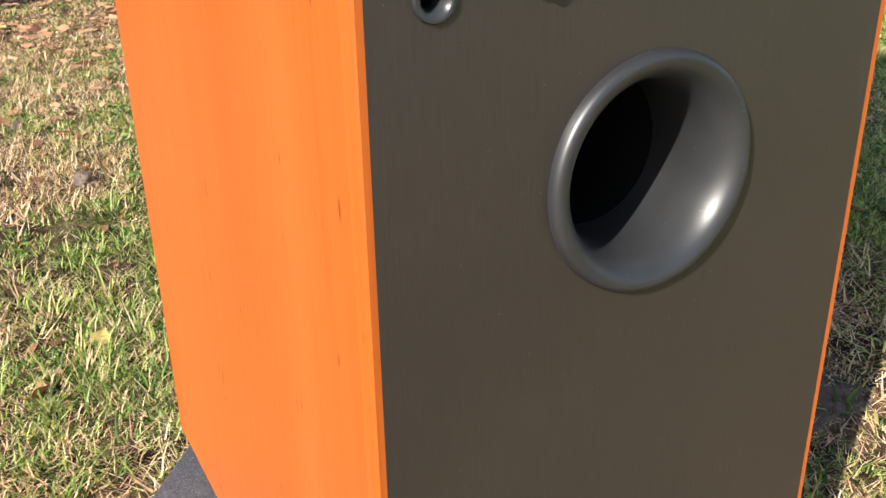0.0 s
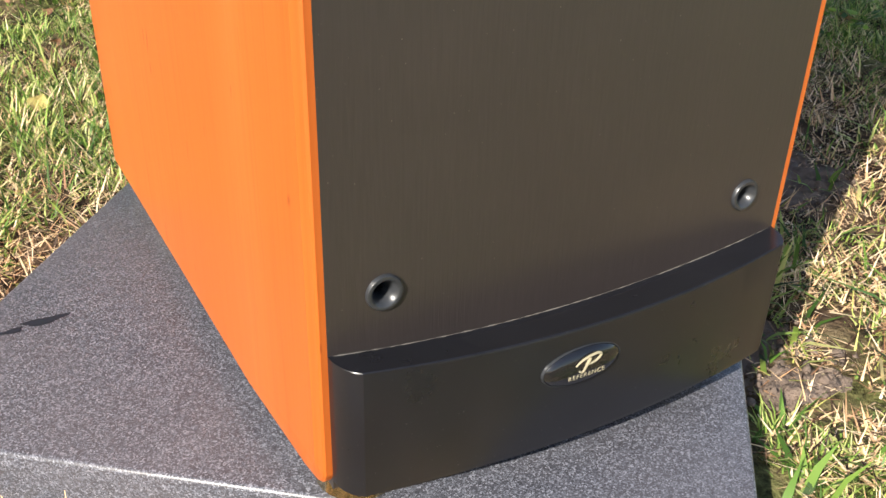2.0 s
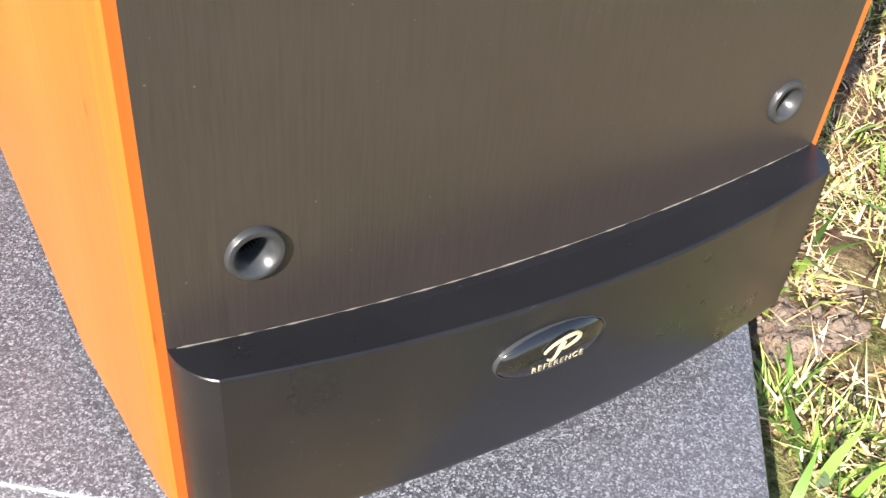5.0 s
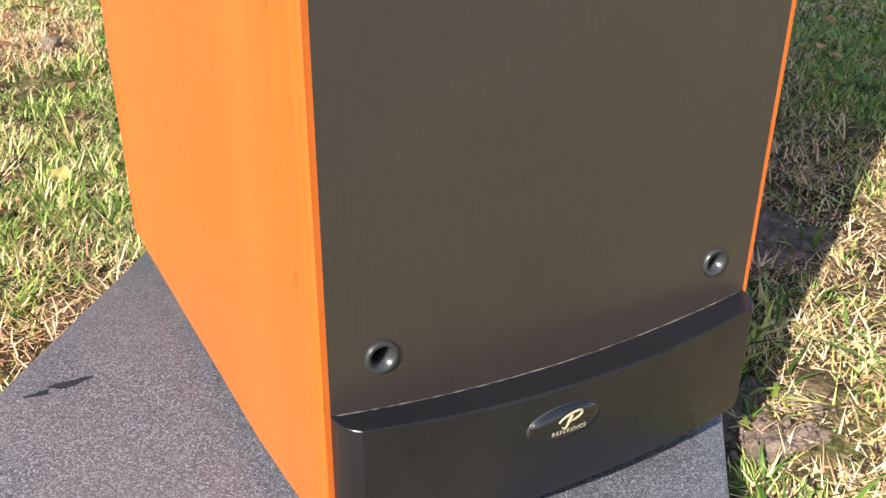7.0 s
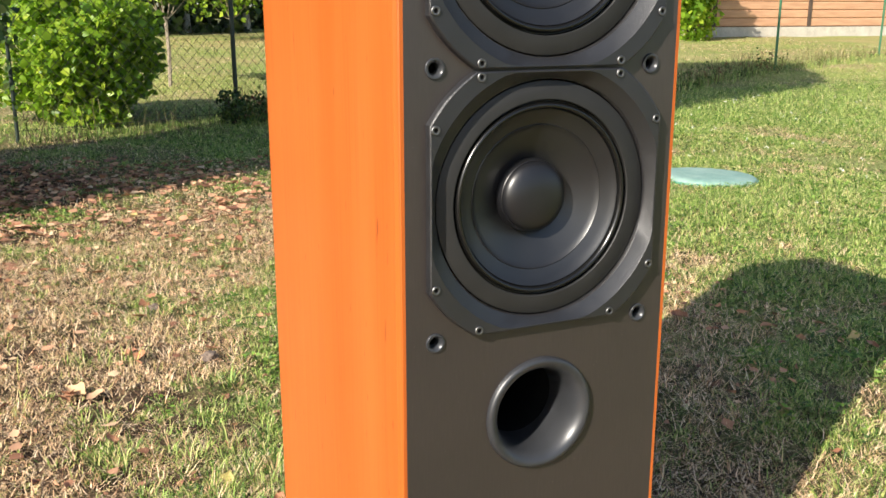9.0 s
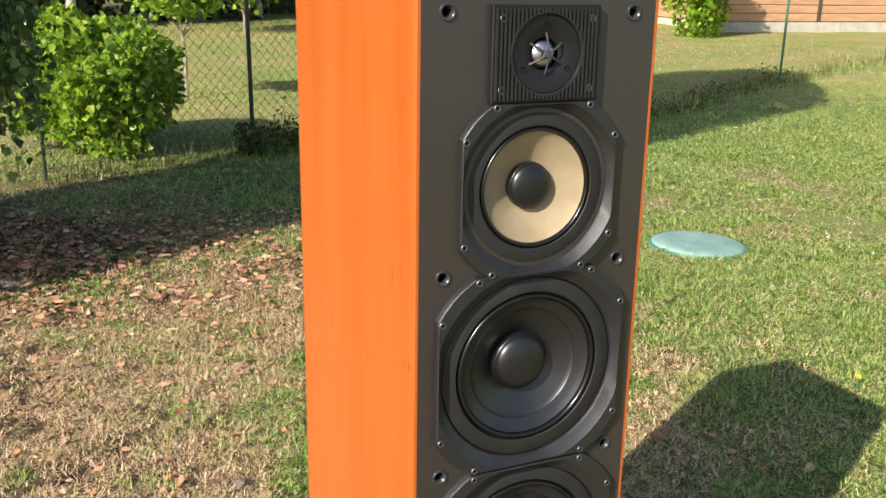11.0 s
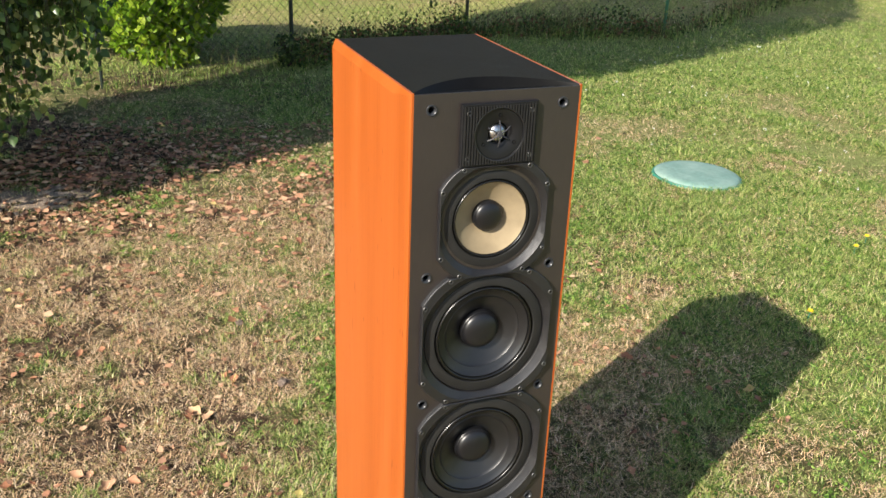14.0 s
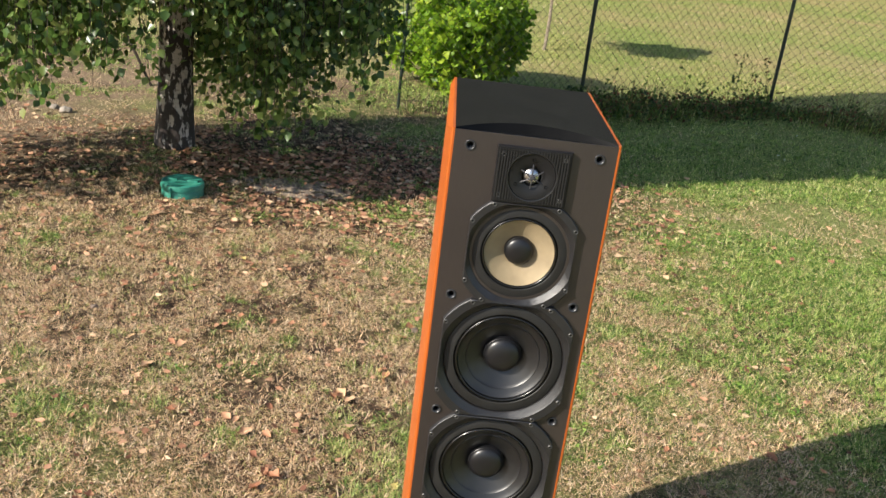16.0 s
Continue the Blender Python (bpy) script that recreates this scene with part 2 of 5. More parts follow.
STAIN = plastic("wet_stain", (0.02, 0.02, 0.025), 0.3, 0.5)
MINT = make_speckled("faded_mint_plastic", (0.16, 0.29, 0.24), (0.30, 0.42, 0.36), 0.6, 6)
TEAL = make_speckled("teal_green_plastic", (0.02, 0.19, 0.13), (0.05, 0.29, 0.21), 0.5, 14)
POST = make_speckled("dark_green_post", (0.010, 0.020, 0.014), (0.022, 0.035, 0.026), 0.5, 20)
POST_GREEN = make_speckled("green_post", (0.03, 0.12, 0.06), (0.05, 0.18, 0.09), 0.5, 20)
WIRE = make_speckled("weathered_wire", (0.03, 0.026, 0.020), (0.09, 0.075, 0.055), 0.6, 30)
CONCRETE = make_speckled("pale_concrete", (0.42, 0.38, 0.32), (0.6, 0.55, 0.47), 0.85, 5)
STAKE = make_speckled("pale_bark", (0.22, 0.17, 0.12), (0.42, 0.35, 0.26), 0.85, 20)
WHITE_BARK = make_speckled("white_birch_bark", (0.3, 0.29, 0.26), (0.75, 0.73, 0.68), 0.8, 3)
DARK_BARK = make_speckled("dark_bark", (0.03, 0.022, 0.016), (0.09, 0.07, 0.05), 0.9, 20)
BATTEN = make_speckled("dark_batten", (0.06, 0.04, 0.03), (0.12, 0.085, 0.06), 0.7, 10)
PALE_EARTH = make_speckled("pale_dusty_earth", (0.20, 0.145, 0.105), (0.40, 0.315, 0.235), 0.95, 50, 0.6)
EARTH = make_speckled("dark_bare_earth", (0.095, 0.070, 0.055), (0.28, 0.21, 0.165), 0.95, 60, 0.7)
STONE = make_speckled("pale_stone", (0.2, 0.17, 0.14), (0.45, 0.4, 0.34), 0.85, 40)
GRASS = island_mat("green_grass", [(0.0, (0.026, 0.062, 0.010)), (0.3, (0.115, 0.225, 0.036)), (0.65, (0.36, 0.495, 0.105)), (0.9, (0.64, 0.655, 0.235)), (1.0, (0.80, 0.68, 0.39))], 0.45, 0.4, 0.3)
STRAW = island_mat("dry_grass", [(0.0, (0.022, 0.014, 0.009)), (0.30, (0.075, 0.042, 0.024)), (0.32, (0.30, 0.155, 0.085)), (0.42, (0.58, 0.35, 0.185)), (0.64, (0.86, 0.61, 0.35)), (0.90, (0.97, 0.78, 0.55)), (0.92, (0.25, 0.28, 0.06)), (1.0, (0.52, 0.51, 0.15))], 0.6, 0.3, 0.06)
BIRCH_LEAF = island_mat("birch_leaf", [(0.0, (0.042, 0.086, 0.019)), (0.5, (0.12, 0.215, 0.046)), (0.85, (0.25, 0.34, 0.087)), (1.0, (0.42, 0.44, 0.145))], 0.32, 0.7, 0.56)
BUSH_LEAF = island_mat("bush_leaf", [(0.0, (0.09, 0.19, 0.015)), (0.5, (0.25, 0.41, 0.030)), (1.0, (0.48, 0.60, 0.06))], 0.4, 0.45, 0.5)
WEED_LEAF = island_mat("lawn_weed_leaf", [(0.0, (0.04, 0.085, 0.014)), (0.6, (0.13, 0.24, 0.035)), (1.0, (0.30, 0.44, 0.08))], 0.5, 0.35, 0.25)
MEADOW = island_mat("meadow_grass", [(0.0, (0.14, 0.21, 0.04)), (0.5, (0.36, 0.45, 0.11)), (1.0, (0.72, 0.64, 0.30))], 0.5, 0.3, 0.25)
WEED = island_mat("dark_weed_leaf", [(0.0, (0.03, 0.05, 0.014)), (0.55, (0.09, 0.15, 0.035)), (0.8, (0.20, 0.28, 0.07)), (0.82, (0.14, 0.06, 0.032)), (1.0, (0.24, 0.12, 0.06))], 0.6, 0.3, 0.2)
WOOD_LEAF = island_mat("woodland_leaf", [(0.0, (0.02, 0.045, 0.012)), (0.6, (0.055, 0.10, 0.022)), (1.0, (0.15, 0.20, 0.05))], 0.5, 0.4, 0.25)
FALLEN = object_mat("fallen_leaf", [(0.0, (0.26, 0.105, 0.055)), (0.3, (0.40, 0.185, 0.095)), (0.6, (0.47, 0.25, 0.14)), (0.95, (0.54, 0.35, 0.21)), (1.0, (0.50, 0.42, 0.14))])
LITTER = island_mat("leaf_litter", [(0.0, (0.15, 0.068, 0.042)), (0.35, (0.34, 0.165, 0.095)), (0.8, (0.50, 0.28, 0.165)), (1.0, (0.64, 0.46, 0.29))], 0.7, 0.25)
BROWN_STEM = island_mat("dry_weed", [(0.0, (0.07, 0.060, 0.028)), (0.5, (0.14, 0.13, 0.045)), (1.0, (0.30, 0.24, 0.12))], 0.8, 0.2)
CLOVER = plastic("white_clover_petals", (0.75, 0.74, 0.68), 0.7)
FLOWER = plastic("yellow_petals", (0.80, 0.60, 0.02), 0.6)

# ---- building helpers ----
WM = {}


def root(name, loc=(0, 0, 0)):
    ob = new(name)
    ob.location = loc
    ob.empty_display_size = 0.05
    WM[ob] = Matrix.Translation(loc)
    return ob


def mesh_of(bm, mat, smooth=40.0):
    me = bpy.data.meshes.new("mesh")
    bmesh.ops.recalc_face_normals(bm, faces=bm.faces)
    bm.to_mesh(me)
    bm.free()
    me.materials.append(mat)
    if smooth:
        me.shade_smooth()
        me.set_sharp_from_angle(angle=radians(smooth))
    return me


def part(name, bm, mat, parent=None, label="", smooth=40.0, at=None):
    """Links a bmesh (or a shared mesh) as one object, its vertices in world places, or in its own frame at the pose `at`."""
    me = bm if isinstance(bm, bpy.types.Mesh) else mesh_of(bm, mat, smooth)
    ob = new(name, me)
    m = at or Matrix()
    if parent is not None:
        ob.parent = parent
        ob.matrix_parent_inverse = WM[parent].inverted()
    ob.matrix_basis = m
    WM[ob] = m
    if label:
        tagged(ob, label)
    return ob


def box(bm, x0, x1, y0, y1, z0, z1, bev=0.0, seg=2):
    r = bmesh.ops.create_cube(bm, size=1, matrix=Matrix.LocRotScale(((x0 + x1) / 2, (y0 + y1) / 2, (z0 + z1) / 2), None, (x1 - x0, y1 - y0, z1 - z0)))
    if bev:
        es = list({e for v in r["verts"] for e in v.link_edges})
        bmesh.ops.bevel(bm, geom=es, offset=bev, segments=seg, affect='EDGES', profile=0.5)
    return bm


def lathe(bm, profile, segs=48, m=Matrix()):
    """Turns (r, z) pairs round local z."""
    rings = []
    for r, z in profile:
        if r < 1e-6:
            rings.append([bm.verts.new(m @ Vector((0, 0, z)))])
        else:
            rings.append([bm.verts.new(m @ Vector((r * math.cos(2 * math.pi * i / segs), r * math.sin(2 * math.pi * i / segs), z))) for i in range(segs)])
    for a, b in zip(rings, rings[1:]):
        for i in range(segs):
            j = (i + 1) % segs
            if len(a) == 1 and len(b) > 1:
                bm.faces.new((a[0], b[i], b[j]))
            elif len(b) == 1 and len(a) > 1:
                bm.faces.new((a[i], b[0], a[j]))
            elif len(a) > 1:
                bm.faces.new((a[i], b[i], b[j], a[j]))
    return bm


def tube(bm, pts, radii, segs=8):
    """A tapered round limb through pts."""
    rings = []
    for k, p in enumerate(pts):
        d = (pts[min(k + 1, len(pts) - 1)] - pts[max(k - 1, 0)]).normalized()
        q = d.to_track_quat('Z', 'Y')
        rings.append([bm.verts.new(p + q @ Vector((radii[k] * math.cos(2 * math.pi * i / segs), radii[k] * math.sin(2 * math.pi * i / segs), 0))) for i in range(segs)])
    for a, b in zip(rings, rings[1:]):
        for i in range(segs):
            j = (i + 1) % segs
            bm.faces.new((a[i], a[j], b[j], b[i]))
    bm.faces.new(rings[0][::-1])
    bm.faces.new(rings[-1])
    return bm


def front(x, z, y=0.0):
    """A frame on the loudspeaker's front: local z points out of it."""
    return Matrix.Translation((x, y, z)) @ Matrix.Rotation(radians(90), 4, 'X')


def raw_mesh(name, verts, faces_flat, sizes, mat, smooth=False):
    """A mesh from arrays: vertices (n, 3), corner indices and the size of each face."""
    me = bpy.data.meshes.new(name)
    me.vertices.add(len(verts))
    me.vertices.foreach_set("co", np.ascontiguousarray(verts, np.float32).ravel())
    me.loops.add(len(faces_flat))
    me.loops.foreach_set("vertex_index", np.ascontiguousarray(faces_flat, np.int32))
    me.polygons.add(len(sizes))
    starts = np.concatenate([[0], np.cumsum(sizes)[:-1]])
    me.polygons.foreach_set("loop_start", starts.astype(np.int32))
    me.polygons.foreach_set("loop_total", np.asarray(sizes, np.int32))
    me.update(calc_edges=True)
    me.materials.append(mat)
    if smooth:
        me.shade_smooth()
    return me


# ---- ground ----
def swell(x, y):
    """Soft waves of the lawn."""
    return 0.010 * np.sin(2.1 * x + 0.7 * y) * np.cos(1.6 * y - 0.4) + 0.006 * np.sin(5.3 * x - 1.7) * np.sin(4.1 * y + 0.5)


def ground_z(x, y):
    r = np.hypot(x, y - 0.18)
    w = np.clip((r - 0.35) / 0.6, 0, 1)
    w = w * w * (3 - 2 * w)
    up = np.clip(y - 4.5, 0, 30)
    return w * (0.02 + swell(x, y) + 0.028 * up * up / (up + 0.4)) - 0.006 * (1 - w)


def vnoise(x, y, scale, seed):
    """Smooth value noise, 0 to 1."""
    t = np.random.default_rng(seed).uniform(0, 1, (64, 64))
    u, v = x * scale + 31.7, y * scale + 17.3
    i, j = np.floor(u).astype(int), np.floor(v).astype(int)
    f, g = u - i, v - j
    f, g = f * f * (3 - 2 * f), g * g * (3 - 2 * g)
    i0, i1, j0, j1 = i % 64, (i + 1) % 64, j % 64, (j + 1) % 64
    return (t[i0, j0] * (1 - f) + t[i1, j0] * f) * (1 - g) + (t[i0, j1] * (1 - f) + t[i1, j1] * f) * g


def build_ground():
    u = np.linspace(-1, 1, 301)
    a = np.sign(u) * (4.2 * np.abs(u) + 150 * np.abs(u) ** 6)
    gx, gy = np.meshgrid(a + 0.6, a + 2.0)
    gz = ground_z(gx, gy)
    near = np.exp(-((gx - 0.5) ** 2 + (gy - 1.5) ** 2) / 18)
    rng = np.random.default_rng(3)
    gz = gz + near * rng.normal(0, 0.0032, gz.shape)
    v = np.stack([gx.ravel(), gy.ravel(), gz.ravel()], 1)
    n = len(u)
    i = np.arange(n * n).reshape(n, n)
    q = np.stack([i[:-1, :-1], i[:-1, 1:], i[1:, 1:], i[1:, :-1]], -1).reshape(-1, 4)
    ob = new("ground", raw_mesh("ground", v, q.ravel(), np.full(len(q), 4), SOIL, True))
    return tagged(ob, "dry patchy lawn soil with thatch, greener in places", "ground", kind="structure")


build_ground()

# ---- loudspeaker ----
XI, XF, XO = 0.1188, 0.1224, 0.1288     # front half width, start of the side bevel, outer face
Z0, Z1, DEPTH = 0.051, 1.0985, 0.368
SOCKET_ROWS = (1.0755, 0.838, 0.633, 0.4235, 0.1425)
PORT_Z, TWEETER_Z = 0.3485, 1.0395
SCREW_MESH = {}


def circle_loop(bm, x, z, r, segs, y=0.0):
    vs = [bm.verts.new((x + r * math.cos(2 * math.pi * i / segs), y, z + r * math.sin(2 * math.pi * i / segs))) for i in range(segs)]
    return [bm.edges.new((vs[i], vs[(i + 1) % segs])) for i in range(segs)]


def baffle_mesh():
    bm = bmesh.new()
    vs = [bm.verts.new((x, 0, z)) for x, z in ((-XI, Z0), (XI, Z0), (XI, Z1 - 0.0122), (-XI, Z1 - 0.0122))]
    es = [bm.edges.new((vs[i], vs[(i + 1) % 4])) for i in range(4)]
    for z, r in ((0.734, 0.0948), (0.529, 0.0948), (0.9155, 0.0716), (PORT_Z, 0.0445)):
        es += circle_loop(bm, 0, z, r, 48)
    es += circle_loop(bm, 0, TWEETER_Z, 0.030, 32)
    for z in SOCKET_ROWS:
        for x in (-0.0945, 0.0945):
            es += circle_loop(bm, x, z, 0.0062, 16)
    bmesh.ops.triangle_fill(bm, use_beauty=True, use_dissolve=False, edges=es)
    r = bmesh.ops.extrude_face_region(bm, geom=bm.faces[:])
    bmesh.ops.translate(bm, vec=(0, 0.018, 0), verts=[g for g in r["geom"] if isinstance(g, bmesh.types.BMVert)])
    # thin lip up to the top edge
    box(bm, -XI, XI, 0, 0.0015, Z1 - 0.0122, Z1 - 0.0016)
    return bm


def side_outline(y0, y1, z0, z1, low, n=8):
    """The outline of a side panel in y and z: its lower front corner is rounded."""
    arc = [(y0 + low * (1 - math.sin(math.pi / 2 * i / n)), z0 + low * (1 - math.cos(math.pi / 2 * i / n))) for i in range(n, -1, -1)]
    return arc + [(y1, z0), (y1, z1), (y0, z1)]


def side_mesh(s):
    """A side panel: wide bevel towards the front, narrow ones at the top and the bottom."""
    bm = bmesh.new()
    rings = []
    for x, pts in ((XI, side_outline(0.0, DEPTH, Z0, Z1, 0.010)), (XF - 0.0008, side_outline(0.0, DEPTH, Z0, Z1, 0.010)), (XF + 0.0002, side_outline(0.0010, DEPTH, Z0, Z1, 0.011)), (XF + 0.0018, side_outline(0.0060, DEPTH - 0.001, Z0 + 0.0015, Z1 - 0.003, 0.015)),
                   (XO, side_outline(0.058, DEPTH - 0.004, Z0 + 0.0070, Z1 - 0.0125, 0.020))):
        rings.append([bm.verts.new((s * x, y, z)) for y, z in pts])
    bm.faces.new(rings[0])
    bm.faces.new(rings[-1])
    n = len(rings[0])
    for p, q in zip(rings, rings[1:]):
        for i in range(n):
            j = (i + 1) % n
            bm.faces.new((p[i], p[j], q[j], q[i]))
    return bm


def top_profile(x):
    k = 1 - (x / XI) ** 2
    d = min(1, 3 * k)
    return [(x, y, z) for y, z in ((0.0017, Z1 - 0.0090), (0.0017, Z1 - 0.0034), (0.0018, Z1 - 0.0030), (0.0022 + 0.004 * k, Z1 - 0.0022 - 0.0050 * d), (0.0024 + 0.052 * k, Z1 - 0.0022 - 0.0105 * k),
                                   (0.0030 + 0.0670 * k, Z1 - 0.0010), (0.0036 + 0.0680 * k, Z1), (DEPTH, Z1), (DEPTH, Z1 - 0.015), (0.0188, Z1 - 0.015), (0.0188, Z1 - 0.0120), (0.0017, Z1 - 0.0120))]


def top_mesh(lo, hi):
    """Strips lo to hi of the top plate, which is scooped along a flat arc behind its front edge."""
    bm = bmesh.new()
    n = 32
    rows = [[bm.verts.new(p) for p in top_profile(-XI + 2 * XI * i / n)] for i in range(n + 1)]
    m = len(rows[0])
    for a, b in zip(rows, rows[1:]):
        for i in range(lo, hi):
            j = (i + 1) % m
            bm.faces.new((a[i % m], a[j], b[j], b[i % m]))
    if hi - lo > 6:
        bm.faces.new([rows[0][i % m] for i in range(lo, hi + 1)])
        bm.faces.new([rows[-1][i % m] for i in range(hi, lo - 1, -1)])
    bmesh.ops.delete(bm, geom=[v for v in bm.verts if not v.link_faces], context='VERTS')
    return bm


def screw(parent, m, r=0.0040):
    if "screw" not in SCREW_MESH:
        bm = bmesh.new()
        lathe(bm, [(0.0, -0.0008), (0.48, -0.0008), (0.52, 0.0005), (0.62, 0.0007), (0.88, 0.0006), (1.0, 0.0001), (1.0, -0.002)], 18, Matrix.Diagonal((r, r, 1, 1)))
        SCREW_MESH["screw"] = mesh_of(bm, SCREW)
        bm = bmesh.new()
        lathe(bm, [(0.0, -0.0005), (0.51, -0.0005), (0.51, -0.0012)], 6, Matrix.Diagonal((r, r, 1, 1)))
        SCREW_MESH["socket"] = mesh_of(bm, HOLE_SHADE_BLACK, 0)
    m = m @ Matrix.Rotation(random.uniform(0, 1.5), 4, 'Z')
    s = part("screw", SCREW_MESH["screw"], None, parent, at=m)
    part("hex_socket", SCREW_MESH["socket"], None, s, at=m)


def octagon(k, half, cut):
    """The driver frame's outline: four straight sides and slightly arched corners."""
    pts = []
    for q in range(4):
        a = q * math.pi / 2
        c, s = math.cos(a), math.sin(a)
        side = [(half, -cut + 2 * cut * t / 12) for t in range(12)]
        arch = []
        for t in range(14):
            f = t / 14
            w = 1 + 0.028 * math.sin(math.pi * f)
            arch.append(((half + (cut - half) * f) * w, (cut + (half - cut) * f) * w))
        pts += [((x * c - y * s) * k, (x * s + y * c) * k) for x, y in side + arch]
    return pts


def driver(parent, name, z, kf, k, cone_mat, label, cone_label):
    """A cone driver: octagonal dished frame with its cone, surround, ring, cap and screws."""
    F = front(0, z)
    bm = bmesh.new()
    out = octagon(kf, 0.1018, 0.064)
    n = len(out)
    loops = []
    for grow, h in ((1.0, -0.001), (1.0, 0.0062), (0.997, 0.0072), (0.988, 0.0080)):
        loops.append([bm.verts.new(F @ Vector((x * grow, y * grow, h))) for x, y in out])
    for r, h in ((0.1062, 0.0079), (0.1054, 0.0072), (0.0956, 0.0014), (0.0945, -0.0008), (0.0945, -0.0045)):
        ring = []
        for x, y in out:
            a = math.atan2(y, x)
            rr = min(r * kf, math.hypot(x, y) * (0.982 if h > 0.007 else 0.978 if h > 0.006 else 1.0))
            ring.append(bm.verts.new(F @ Vector((rr * math.cos(a), rr * math.sin(a), h))))
        loops.append(ring)
    for a, b in zip(loops, loops[1:]):
        for i in range(n):
            j = (i + 1) % n
            bm.faces.new((a[i], a[j], b[j], b[i]))
    frame_ob = part(name, bm, FRAME_BLACK, parent, label, 30)
    mk = F @ Matrix.Diagonal((k, k, k, 1))
    ro, ri = 0.0938 * kf, 0.0786 * k
    part("trim_ring", lathe(bmesh.new(), [(ro, -0.0040), (ro - 0.0006, -0.0012), (ro - 0.0012, -0.0008), (ri + 0.0006, -0.0008), (ri, -0.0014), (ri, -0.0050)], 64, F), RING_GREY, frame_ob)
    roll = [(0.0787, -0.0040), (0.0778, -0.0054), (0.0768, -0.0054)]
    roll += [(0.0741 + 0.0025 * math.cos(math.pi * i / 12), -0.0046 + 0.0042 * math.sin(math.pi * i / 12)) for i in range(13)] + [(0.0714, -0.0068)]
    part("surround", lathe(bmesh.new(), roll, 64, mk), RUBBER, frame_ob, "", 88)
    prof = [(0.0718, -0.0056), (0.0710, -0.0042), (0.0702, -0.0046)]
    for i in range(9):
        f = i / 8
        r = 0.0696 - 0.0421 * f
        prof.append((r, -0.0052 - 0.0215 * f ** 0.92))
        if i == 2 and cone_mat is not CREAM:
            prof += [(r - 0.0006, prof[-1][1] + 0.0005), (r - 0.0012, prof[-1][1] - 0.0004)]
    part("cone", lathe(bmesh.new(), prof, 64, mk), cone_mat, frame_ob, cone_label)
    # a short sleeve, an edge and a flat dome inside it
    cap = [(0.0305, -0.0275), (0.0300, -0.0195), (0.0296, -0.0172), (0.0290, -0.0164), (0.0283, -0.0168)]
    for i in range(1, 10):
        a = i / 9 * math.pi / 2
        cap.append((0.0281 * math.cos(a * 0.94) if i < 9 else 0.0, -0.0170 + 0.0105 * math.sin(a)))
    part("dust_cap", lathe(bmesh.new(), cap, 48, mk), CAP_BLACK, frame_ob, "domed black dust cap", 24)
    for sx in (-1, 1):
        for sy in (-1, 1):
            for px, py in ((0.0605, 0.0975), (0.0972, 0.0605)):
                screw(frame_ob, front(sx * px * kf, z + sy * py * kf, -0.0088), 0.0046 if k > 0.9 else 0.0040)
    return frame_ob


